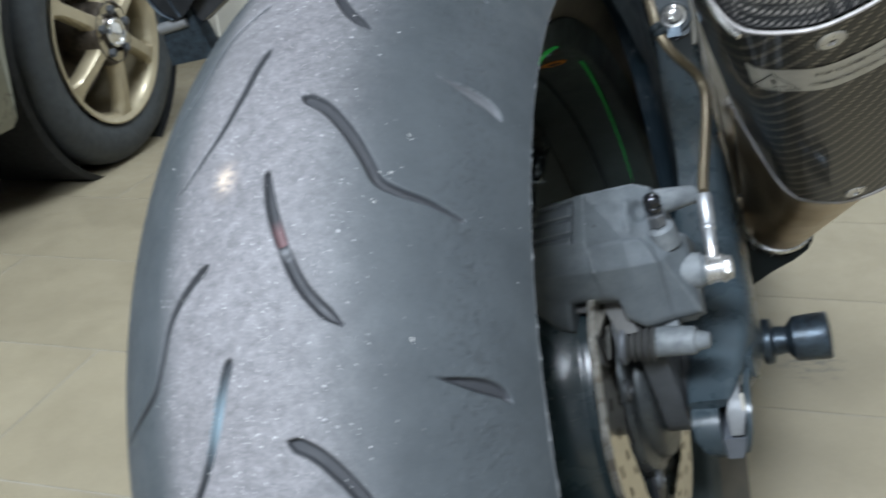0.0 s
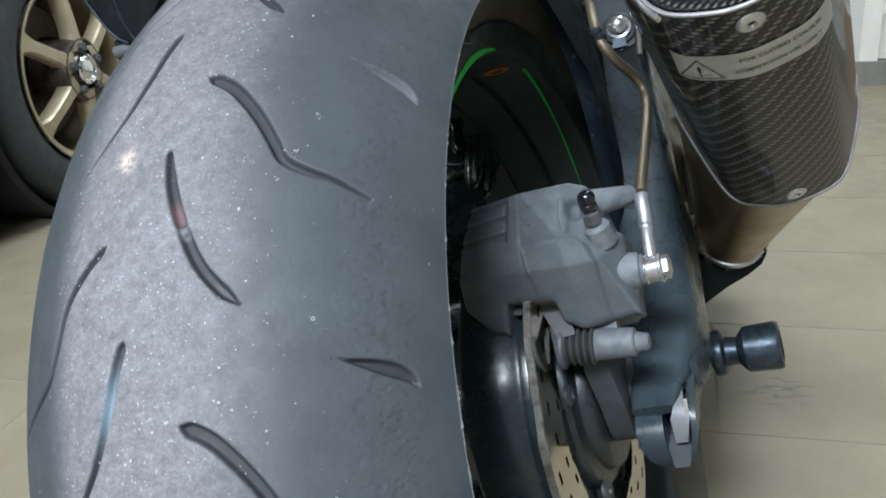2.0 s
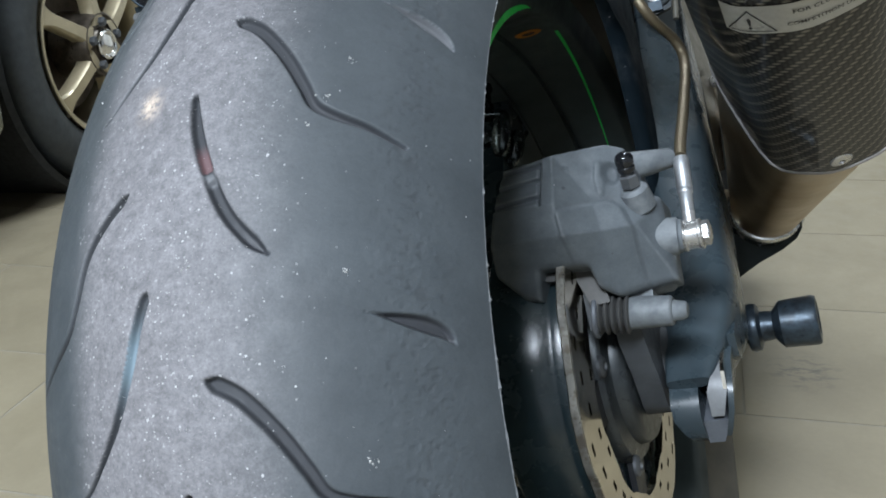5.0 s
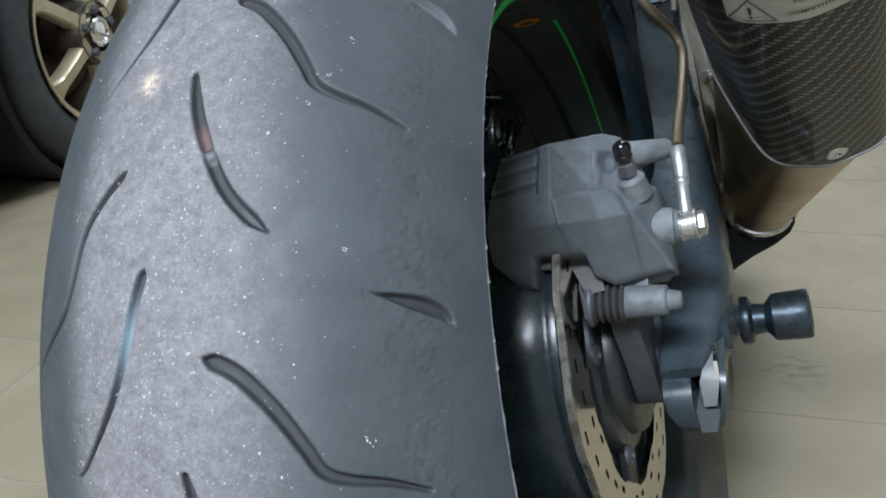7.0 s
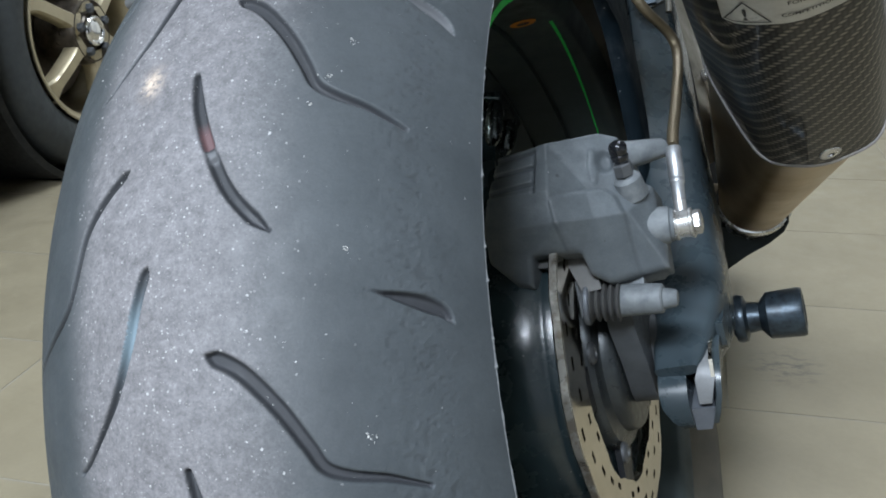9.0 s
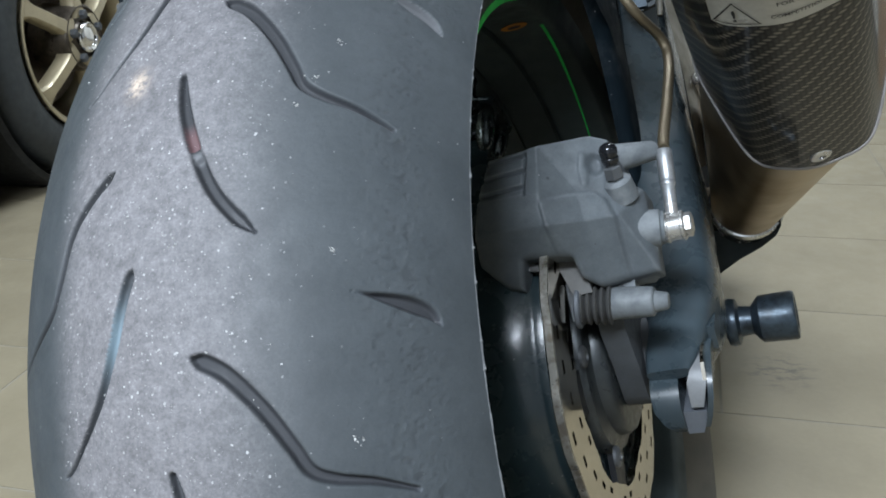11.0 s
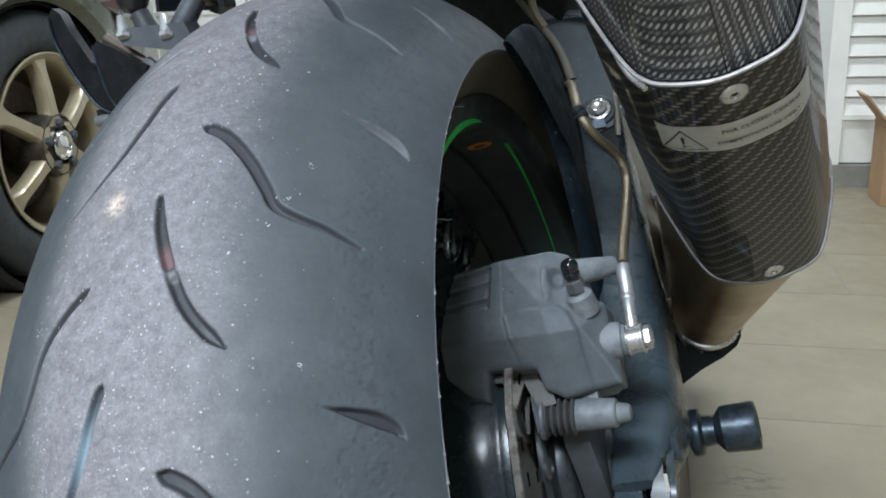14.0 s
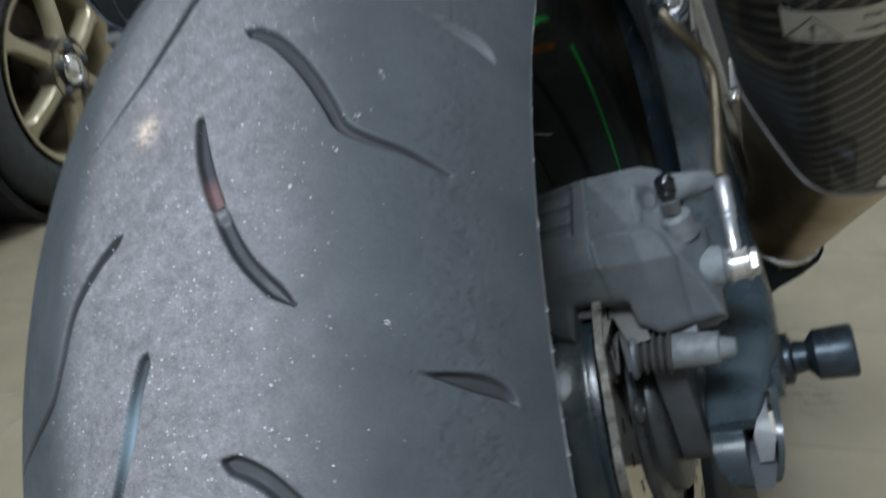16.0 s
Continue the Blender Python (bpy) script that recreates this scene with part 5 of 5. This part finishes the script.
part("clip", lathe([(-0.0045, 0.0028), (-0.0045, 0.0036), (-0.0038, 0.0042), (-0.001, 0.0044), (0, 0.0038), (0.001, 0.0044), (0.0038, 0.0042), (0.0045, 0.0036), (0.0045, 0.0028)], (0.1246, 0.0825, 0.197), (-0.4, 0.35, 0.85), 20), TOE, hose, "dark rubber hose grommet")
part("hose_loop", tube([(0.096, 0.2, 0.255), (0.092, 0.2, 0.2648), (0.0917, 0.2, 0.2766), (0.0987, 0.2, 0.2822), (0.1104, 0.2, 0.2811), (0.1224, 0.2, 0.2739), (0.1282, 0.2, 0.2696), (0.1345, 0.2, 0.2544)], 0.0028, 10), BRAID, hose)

# silencer: sleeve section in local across / under coordinates, drawn along its axis
EA, EU = Vector((0, -0.742, 0.671)), Vector((0, -0.671, -0.742))
EO = Vector((0.216, -0.085, 0.205))
SECTION = [(-0.0365, -0.0055), (-0.004, 0.0032), (0.029, -0.006), (0.0475, -0.06), (0.04, -0.118), (-0.006, -0.135), (-0.056, -0.122), (-0.0645, -0.084)]


OUTLINE, ROUND = rounded(SECTION)
CENTRE = OUTLINE.mean(0)


def exh(u, v, w):
    return EO + Vector((u, 0, 0)) + EU * v + EA * w


def loft(stations, uv=0.0):
    """A skin through copies of the outline: (along, scale, shift across, shift under)."""
    n = len(OUTLINE)
    verts, faces = [], []
    for w, k, du, dv in stations:
        for u, v in OUTLINE:
            verts.append(exh(CENTRE[0] + (u - CENTRE[0]) * k + du, CENTRE[1] + (v - CENTRE[1]) * k + dv, w))
    for i in range(len(stations) - 1):
        for q in range(n):
            q2 = (q + 1) % n
            faces.append((i * n + q, i * n + q2, (i + 1) * n + q2, (i + 1) * n + q))
    me = mesh_of("loft", verts, faces)
    if uv:
        layer = me.uv_layers.new(name="UVMap")
        per = round(ROUND / uv / 4) * 4 / n
        path = [0.0]
        mid = int(np.argmin(np.abs(OUTLINE[:, 0] - 0.002) + 5 * np.maximum(0, -0.03 - OUTLINE[:, 1])))
        for (w, k, du, dv), (w2, k2, du2, dv2) in zip(stations, stations[1:]):
            path.append(path[-1] + math.hypot(w2 - w, (k2 - k) * 0.06))
        for f, poly in enumerate(me.polygons):
            i, q = divmod(f, n)
            for loop, (a, b) in zip(poly.loop_indices, ((i, q), (i, q + 1), (i + 1, q + 1), (i + 1, q))):
                layer.data[loop].uv = ((b - mid) * per, path[a] / uv)
    return me


silencer = part("silencer", loft([(-0.195 + 0.0105 * k, 1, 0, 0) for k in range(21)], 0.0025), CARBON, bike, "glossy carbon fibre silencer sleeve")
part("end_cap", loft([(0.014, 0.955, 0, 0), (0.004, 0.945, 0, 0), (0.006, 0.92, 0, 0), (0.03, 0.86, 0, -0.002), (0.06, 0.76, 0, -0.004), (0.09, 0.62, 0, -0.006), (0.105, 0.5, 0, -0.008), (0.105, 0.42, 0, -0.008), (0.05, 0.4, 0, -0.008)], 0.0035), CARBON_CAP, silencer, "tapered carbon fibre end cap")


def edge_ring(w, k, r):
    pts = [exh(CENTRE[0] + (u - CENTRE[0]) * k, CENTRE[1] + (v - CENTRE[1]) * k, w) for u, v in OUTLINE[::2]]
    return tube(pts + pts[:2], r, 8, 2, False)


part("trim_ring", edge_ring(0.0145, 0.993, 0.00105), RING, silencer, "thin bright metal trim ring")
part("trim_ring", edge_ring(-0.1955, 0.995, 0.0015), RING, silencer, "thin bright metal trim ring")
part("ring_clip", tube([(0.1725, -0.0765, 0.2335), (0.1752, -0.0825, 0.2272), (0.1785, -0.0875, 0.222), (0.183, -0.0925, 0.2175)], 0.0013, 10), PLATED, silencer, "bright spring clip")


def on_sleeve(f, w, lift):
    """A point of the sleeve, f being the arc from the middle of the underside."""
    n = len(OUTLINE)
    k0 = int(np.argmin(np.abs(OUTLINE[:, 0]) + 5 * np.maximum(0, -0.03 - OUTLINE[:, 1])))
    x = (k0 + f / ROUND * n) % n
    a, b = OUTLINE[int(x)], OUTLINE[(int(x) + 1) % n]
    p = a + (b - a) * (x - int(x))
    t = (b - a) / np.linalg.norm(b - a)
    nrm = np.array([t[1], -t[0]])
    if nrm @ (p - CENTRE) < 0:
        nrm = -nrm
    return exh(p[0] + nrm[0] * lift, p[1] + nrm[1] * lift, w), (Vector((nrm[0], 0, 0)) + EU * nrm[1]).normalized()


for f, w in ((0.0, 0.002), (0.0, -0.183), (0.066, 0.002), (0.075, -0.17)):
    p, nrm = on_sleeve(f, w, -0.0005)
    part("rivet", lathe([(0, 0.0062), (0.0005, 0.0062), (0.001, 0.0055), (0.0014, 0.0042), (0.0016, 0.0022), (0.0003, 0.0016), (0.0003, 0)], p, nrm, 28), RIVET, silencer, "bright domed rivet", 60)

# warning label with its lettering, laid on the sleeve
F0, F1, W0, W1 = -0.0385, 0.039, -0.0385, -0.017


def laid(bm_or_mesh, lift):
    for v in bm_or_mesh:
        p, _ = on_sleeve(v.co.x, v.co.y, lift)
        v.co = p


strip = bmesh.new()
bmesh.ops.create_grid(strip, x_segments=40, y_segments=2, size=0.5)
for v in strip.verts:
    f, w = F0 + (v.co.x + 0.5) * (F1 - F0), W0 + (v.co.y + 0.5) * (W1 - W0)
    v.co = (f, w, 0)
laid(strip.verts, 0.0005)
label = part("warning_label", strip, LABEL, silencer, "silver warning label with black lettering")


def lettering(text, size, f, w, lift=0.0009):
    curve = bpy.data.curves.new("lettering", "FONT")
    curve.body, curve.size, curve.align_x, curve.align_y = text, size, "LEFT", "CENTER"
    curve.resolution_u, curve.offset = 2, size * 0.012
    ob = bpy.data.objects.new("lettering", curve)
    scene.collection.objects.link(ob)
    me = bpy.data.meshes.new_from_object(ob.evaluated_get(bpy.context.evaluated_depsgraph_get()))
    bpy.data.objects.remove(ob)
    for v in me.vertices:
        v.co = (f + v.co.x, w + v.co.y, 0)
    laid(me.vertices, lift)
    me.update()
    return part("lettering", me, INK, label, "", 0)


lettering("FOR CLOSED COURSE", 0.0037, -0.0085, -0.0232)
lettering("COMPETITION USE ONLY", 0.0034, -0.0115, -0.0318)
tri = [(-0.037, -0.0365), (-0.0155, -0.0365), (-0.0262, -0.0198)]
cx, cy = -0.0262, -0.0308
for (ax, ay), (bx, by) in zip(tri, tri[1:] + tri[:1]):
    k = 0.89
    bm = bm_of([(ax, ay, 0), (bx, by, 0), (cx + (bx - cx) * k, cy + (by - cy) * k, 0), (cx + (ax - cx) * k, cy + (ay - cy) * k, 0)], [(0, 1, 2, 3)])
    bmesh.ops.subdivide_edges(bm, edges=bm.edges, cuts=6, use_grid_fill=True)
    laid(bm.verts, 0.0008)
    part("warning_sign", bm, INK, label, "", 0)
lettering("!", 0.012, -0.0279, -0.0305)

# link pipe, clamp and hanger
CLA = Vector((0.1585, 0.233, -0.0065))
base = exh(CENTRE[0], CENTRE[1], -0.19)


def cone_loft():
    n = len(OUTLINE)
    verts, faces = [], []
    ax = (CLA - base)
    q = (ax.normalized()).to_track_quat("Z", "Y")
    for k in range(9):
        t = k / 8
        for i, (u, v) in enumerate(OUTLINE):
            p0 = exh(CENTRE[0] + (u - CENTRE[0]) * 0.97, CENTRE[1] + (v - CENTRE[1]) * 0.97, -0.192)
            rad = (p0 - base)
            rad = (rad - ax.normalized() * rad.dot(ax.normalized())).normalized()
            p1 = CLA + rad * 0.027
            s = t * t * (3 - 2 * t) * 0.6 + t * 0.4
            verts.append(p0 * (1 - s) + p1 * s)
        if k:
            for i in range(n):
                j = (i + 1) % n
                faces.append(((k - 1) * n + i, (k - 1) * n + j, k * n + j, k * n + i))
    return mesh_of("cone", verts, faces)


part("entry_cone", cone_loft(), HEAT, silencer, "heat-tinted steel entry cone")
AXC = (CLA - base).normalized()
part("clamp_ring", lathe([(-0.004, 0.027), (-0.003, 0.0292), (0.0, 0.03), (0.003, 0.0292), (0.006, 0.0285), (0.01, 0.0285), (0.012, 0.027)], CLA, AXC, 40), STEEL, silencer, "bright pipe joint ring")
part("link_pipe", tube([CLA + AXC * 0.0, CLA + AXC * 0.02, CLA + AXC * 0.045 + Vector((-0.03, 0.035, 0.005)), CLA + AXC * 0.06 + Vector((-0.11, 0.1, 0.01))], 0.0255, 28), HEAT, silencer)
part("toe_guard", prism([(0.125, -0.018), (0.158, -0.024), (0.172, -0.0125), (0.1795, -0.0083), (0.183, -0.0145), (0.1822, -0.024), (0.177, -0.0318), (0.1648, -0.0395), (0.1458, -0.0475), (0.122, -0.061), (0.112, -0.05)], 0.222, 0.245, lambda u, v, w: Vector((u, w, v)), 0.004, 3), TOE, bike, "black guard under the link pipe")

# silencer hanger on the inner side, with its ball joint
xz = lambda u, v, w: Vector((u, w, v))
hanger = part("silencer_hanger", prism([(0.1487, 0.1355), (0.1527, 0.1344), (0.1499, 0.1180), (0.1460, 0.1181)], 0.196, 0.206, xz, 0.002, 2), CASTLIGHT, bike, "bright worn silencer hanger plate")
part("ball_joint", lathe([(-0.0055 * math.cos(radians(q)), 0.0055 * math.sin(radians(q))) for q in range(0, 181, 20)], (0.1469, 0.2000, 0.1096), (0, -0.5, 0.8), 24), PLATED, hanger, "polished ball joint")
part("stay", rod((0.1469, 0.2000, 0.1096), (0.1444, 0.2000, 0.0909), 0.004, 0.0045, 16, 0.001), CABLE, hanger)
part("bracket", tube([(0.1580, 0.2000, 0.1991), (0.1567, 0.2000, 0.1843), (0.1544, 0.2000, 0.1652)], 0.0045, 12), DARKALLOY, hanger)

# dark undertail and engine mass ahead of the wheel
part("undertail", prism([(-0.02, 0.345), (0.1, 0.35), (0.45, 0.34), (0.75, 0.4), (0.75, 0.62), (0.3, 0.6), (-0.15, 0.62), (-0.2, 0.56)], -0.04, 0.115, YZ, 0.02, 3), DARK, bike, "black undertail and mudguard")
part("engine", prism([(0.42, -0.12), (0.85, -0.16), (0.95, 0.1), (0.9, 0.36), (0.44, 0.34), (0.38, 0.1)], -0.16, 0.13, YZ, 0.03, 3), DARK, bike, "black engine and frame")
part("tail_unit", prism([(-0.12, 0.56), (0.0, 0.5), (0.75, 0.5), (0.75, 0.7), (0.2, 0.74), (-0.12, 0.68)], -0.12, 0.13, YZ, 0.03, 3), GLOSSBLACK, bike, "gloss black tail unit")

# left foot rest set: plate, bolts, knob and heel guard, in world axes brought into the motorcycle's
INV = bike.matrix_basis.inverted()


def bw(x, y, z):
    return INV @ Vector((x, y, z))


WXZ = lambda y: (lambda u, v, w: bw(u, y + w, v))
foot = part("foot_rest", prism([(-0.418, 0.581), (-0.408, 0.566), (-0.345, 0.56), (-0.33, 0.572), (-0.338, 0.587)], -0.012, 0.012, WXZ(0.3), 0.003), PEG, bike, "blue-grey machined foot rest carrier")
part("knob", lathe([(-0.016 * math.cos(radians(q)), 0.016 * math.sin(radians(q))) for q in range(0, 161, 16)] + [(0.024, 0.0055)], bw(-0.399, 0.3, 0.611), bw(-0.39, 0.3, 0.585) - bw(-0.401, 0.3, 0.614), 32), BLACK, foot, "round black knob")
part("stem", rod(bw(-0.394, 0.3, 0.597), bw(-0.381, 0.3, 0.57), 0.0095, 0.0115, 20, 0.001), DARKCAST, foot)
for x in (-0.405, -0.357):
    part("bolt", join(hexagon(bw(x, 0.286, 0.573), bw(x - 0.001, 0.288, 0.577), 0.0072), rod(bw(x - 0.001, 0.288, 0.577), bw(x - 0.008, 0.296, 0.594), 0.0056, 0.0036, 16, 0.001)), CASTLIGHT, foot, "bright tapered bolt")
part("arm", rod(bw(-0.362, 0.31, 0.572), bw(-0.34, 0.325, 0.614), 0.0115, 0.011, 20, 0.002), PEG, foot)
part("peg", lathe([(-0.004, 0.0), (-0.003, 0.014), (0.0, 0.018), (0.005, 0.0195), (0.012, 0.02), (0.045, 0.02), (0.045, 0.0)], bw(-0.341, 0.33, 0.62), bw(-0.335, 0.345, 0.66) - bw(-0.343, 0.33, 0.615), 32), PEG, foot, "blue-grey round peg end")
part("peg_band", lathe([(0, 0.0), (0, 0.011), (0.001, 0.0135), (0.005, 0.0135), (0.006, 0.011), (0.006, 0)], bw(-0.3385, 0.325, 0.604), bw(-0.335, 0.345, 0.66) - bw(-0.343, 0.33, 0.615), 28), RUST, foot, "brown worn band under the peg")
part("lever_clamp", bevelled(prism([(-0.335, 0.595), (-0.325, 0.592), (-0.318, 0.599), (-0.319, 0.61), (-0.331, 0.612)], -0.012, 0.012, WXZ(0.345)), 0.006, 3), BLACK, foot)
part("heel_guard", bevelled(prism([(-0.496, 0.596), (-0.49, 0.603), (-0.481, 0.597), (-0.474, 0.582), (-0.452, 0.548), (-0.424, 0.512), (-0.424, 0.5), (-0.436, 0.497), (-0.452, 0.506), (-0.476, 0.538), (-0.492, 0.57)], -0.006, 0.006, WXZ(0.3)), 0.0055, 5), GLOSSBLACK, foot, "curved gloss black heel guard")
part("side_plate", bevelled(prism([(-0.447, 0.56), (-0.425, 0.553), (-0.39, 0.545), (-0.37, 0.55), (-0.36, 0.53), (-0.41, 0.495), (-0.425, 0.505)], -0.01, 0.004, WXZ(0.315)), 0.003, 3), BLACK, foot)
part("inner_blade", bevelled(prism([(-0.447, 0.566), (-0.441, 0.571), (-0.42, 0.562), (-0.40, 0.552), (-0.386, 0.546), (-0.40, 0.528), (-0.418, 0.508), (-0.428, 0.5), (-0.436, 0.515), (-0.443, 0.54)], -0.004, 0.004, WXZ(0.296)), 0.0035, 4), GLOSSBLACK, foot)
part("linkage", rod(bw(-0.44, 0.305, 0.573), bw(-0.39, 0.305, 0.545), 0.0055, 0.0045, 14, 0.001), RUST, foot, "brown metal linkage")
part("linkage_joint", hexagon(bw(-0.395, 0.302, 0.549), bw(-0.378, 0.302, 0.538), 0.007), DARKCAST, foot)
# thin tubes added as the edge highlights of the two blades
for pts in (((-0.496, 0.593), (-0.491, 0.57), (-0.476, 0.54), (-0.453, 0.508), (-0.436, 0.499)), ((-0.447, 0.566), (-0.443, 0.541), (-0.436, 0.517), (-0.427, 0.502))):
    part("edge_bead", tube([bw(x, 0.292, z) for x, z in pts], 0.0015, 10), BLUEBLACK, foot)
part("toe_pin", rod(bw(-0.46, 0.3, 0.488), bw(-0.425, 0.3, 0.497), 0.006, 0.006, 16, 0.001), ALLOY, foot)
part("mount", bevelled(prism([(-0.46, 0.5), (-0.42, 0.51), (-0.40, 0.46), (-0.455, 0.45)], -0.01, 0.01, WXZ(0.31)), 0.004), BLUEBLACK, foot)

# ---- car ----
car = new("car")
WC = Vector((-1.262, 1.18, 0.3))
car.matrix_basis = Matrix.Translation((WC.x, WC.y, 0)) @ Matrix.Rotation(radians(7), 4, "Z")
tagged(car, "silver-green parked car with bronze six-spoke wheels on tiles", "car")


def car_wheel(y, x=0.0, flip=1):
    w = new("wheel")
    w.parent = car
    w.matrix_basis = Matrix.Translation((x, y, 0.3)) @ (Matrix.Rotation(math.pi, 4, "Z") if flip < 0 else Matrix.Identity(4))
    part("tyre", lathe([(-0.01, 0.205), (-0.002, 0.215), (0.004, 0.235), (0.004, 0.262), (-0.006, 0.285), (-0.02, 0.297), (-0.05, 0.3), (-0.17, 0.3), (-0.2, 0.29), (-0.21, 0.25), (-0.2, 0.205)], segs=72), CARTYRE, w, "dusty black car tyre")
    part("rim", lathe([(-0.2, 0.198), (-0.06, 0.186), (-0.02, 0.19), (-0.006, 0.198), (0.0, 0.206), (0.003, 0.2065), (0.004, 0.203), (0.0, 0.196), (-0.008, 0.187), (-0.05, 0.18), (-0.2, 0.19)], segs=72), BRONZE, w, "bronze painted wheel rim")
    part("drum", lathe([(-0.12, 0.0), (-0.12, 0.15), (-0.11, 0.15), (-0.105, 0.145), (-0.105, 0.0)], segs=48), RUST, w, "rusty brake disc")
    part("hub_face", lathe([(0.005, 0.0), (0.005, 0.03), (0.011, 0.034), (0.006, 0.038), (0.004, 0.05), (0.007, 0.062), (0.012, 0.066), (0.009, 0.071), (0.0, 0.074), (-0.08, 0.076)], segs=48), HUBDISH, w, "dark worn wheel centre")
    part("cap", lathe([(0.007, 0.026), (0.017, 0.025), (0.021, 0.019), (0.0225, 0.01), (0.023, 0.0)], segs=32), CHROME, w, "chrome hub cap")
    part("cap_ring", lathe([(0.009, 0.034), (0.017, 0.0345), (0.0215, 0.0325), (0.0235, 0.029), (0.0215, 0.0255), (0.017, 0.024)], segs=40), CHROME, w, "chrome ring round the hub cap")
    for k in range(6):
        turn = Matrix.Rotation(radians(60 * k + 2), 4, "X")
        verts, faces = [], []
        for i in range(13):
            f = i / 12
            r, x = 0.045 + f * 0.148, 0.009 - 0.015 * f + 0.004 * math.sin(f * math.pi)
            wd = 0.0155 + 0.013 * max(0, 1 - f / 0.3) ** 2 + 0.016 * max(0, f / 0.76 - 1) ** 2 / 0.1
            for du, dx in ((-wd, -0.03), (-wd, -0.004), (-wd * 0.7, 0.002), (wd * 0.7, 0.002), (wd, -0.004), (wd, -0.03)):
                verts.append(turn @ Vector((x + dx, du, r)))
            if i:
                for q in range(6):
                    faces.append((6 * i - 6 + q, 6 * i - 6 + (q + 1) % 6, 6 * i + (q + 1) % 6, 6 * i + q))
        part("spoke", bm_of(verts, faces), BRONZE, w)
    for k in range(5):
        a = radians(72 * k + 18)
        c = Vector((0.009, 0.05 * math.cos(a), 0.05 * math.sin(a)))
        part("lug_nut", hexagon(c, c + Vector((0.014, 0, 0)), 0.0105, 0.003), DARKCAST, w, "dark wheel nut")
    return w


for y, x, flip in ((0, 0, 1), (-2.55, 0, 1), (0, -1.5, -1), (-2.55, -1.5, -1)):
    car_wheel(y, x, flip)


def car_side():
    """The car's skin as rings along its length, with the wheel openings left free."""
    ys = sorted(set(list(np.linspace(-3.35, 0.58, 56)) + [c + (0.325 if math.cos(a) > 0 else 0.39) * math.cos(a) for c in (0, -2.55) for a in np.linspace(0, math.pi, 25)]))
    verts, faces = [], []
    rings = []
    for y in ys:
        t = (y + 1.385) / 1.965
        end = max(0.0, abs(t) - 0.80) / 0.2
        half = 0.86 - 0.13 * min(1, end) ** 2.2
        belt = 0.86 - 0.10 * min(1, end) ** 2
        roof = 1.38 if -2.35 < y < -0.75 else 1.38 - 0.46 * min(1, (max(-2.35 - y, y + 0.75)) / 0.75)
        roof = max(roof, belt + 0.03)
        bottom = 0.2 + 0.12 * min(1, end)
        cut = bottom
        for c in (0, -2.55):
            wide = 0.325 if y > c else 0.39
            if abs(y - c) < wide:
                cut = max(cut, 0.29 + 0.325 * math.sqrt(1 - ((y - c) / wide) ** 2))
        hood = half - 0.06
        prof = [(half - 0.015, cut), (half + 0.012 if cut > bottom + 0.01 else half, cut + 0.02 + (0.0)), (half, cut + (belt - cut) * 0.45), (half - 0.012, belt - 0.06), (half - 0.05, belt), (half - 0.16 if roof > belt + 0.1 else half - 0.1, belt + (roof - belt) * 0.85), (half - 0.32, roof), (0.0, roof + 0.02)]
        rings.append(prof)
        for x, z in prof:
            verts.append((x, y, z))
        for x, z in prof:
            verts.append((-x, y, z))
    n = 8
    for k in range(len(ys) - 1):
        for side in (0, 1):
            for q in range(n - 1):
                a = k * 2 * n + side * n + q
                b = a + 2 * n
                faces.append((a, a + 1, b + 1, b))
    for k in (0, len(ys) - 1):
        o = k * 2 * n
        faces.append(tuple(o + q for q in range(n)) + tuple(o + n + q for q in range(n - 2, -1, -1)))
    bm = bm_of(verts, faces)
    bmesh.ops.remove_doubles(bm, verts=bm.verts, dist=1e-5)
    bmesh.ops.translate(bm, verts=bm.verts, vec=(-0.845, 0, 0))
    return bm


shell = part("body", car_side(), CARPAINT, car, "silver-green car body with round wheel arch", 50)
part("underbody", block(-1.62, -0.25, -3.1, 0.55, 0.16, 0.6), DARK, car)
part("arch_liner", lathe([(-0.25, 0.33), (-0.02, 0.33), (-0.012, 0.318)], (0, 0, 0.29), (1, 0, 0), 40, 0, 360), DARK, car)
SIDE = lambda u, v, w: Vector((w + 0.01, u, v))
lamp = part("lamp", bevelled(prism([(0.1, 0.665), (0.19, 0.725), (0.31, 0.7), (0.37, 0.625), (0.33, 0.575), (0.24, 0.6)], -0.05, 0.004, SIDE), 0.012, 3), CLEARLENS, car, "clear and red lamp lens")
part("red_lens", bevelled(prism([(0.235, 0.606), (0.29, 0.61), (0.345, 0.625), (0.325, 0.585), (0.26, 0.598)], -0.03, 0.009, SIDE), 0.004, 3), REDLENS, lamp, "red lamp lens")
for dz in (0.0, 0.026, 0.052):
    part("reflector_bar", bevelled(prism([(0.13, 0.668 + dz), (0.3, 0.628 + dz), (0.3, 0.638 + dz), (0.13, 0.678 + dz)], -0.02, 0.008, SIDE), 0.003, 2), CASTLIGHT, lamp, "pale reflector bar")
part("bumper", bevelled(prism([(0.31, 0.3), (0.4, 0.3), (0.44, 0.36), (0.44, 0.5), (0.4, 0.56), (0.33, 0.575), (0.3, 0.5)], -0.3, 0.006, SIDE), 0.03, 4), CARPAINT, car, "silver-green bumper corner")
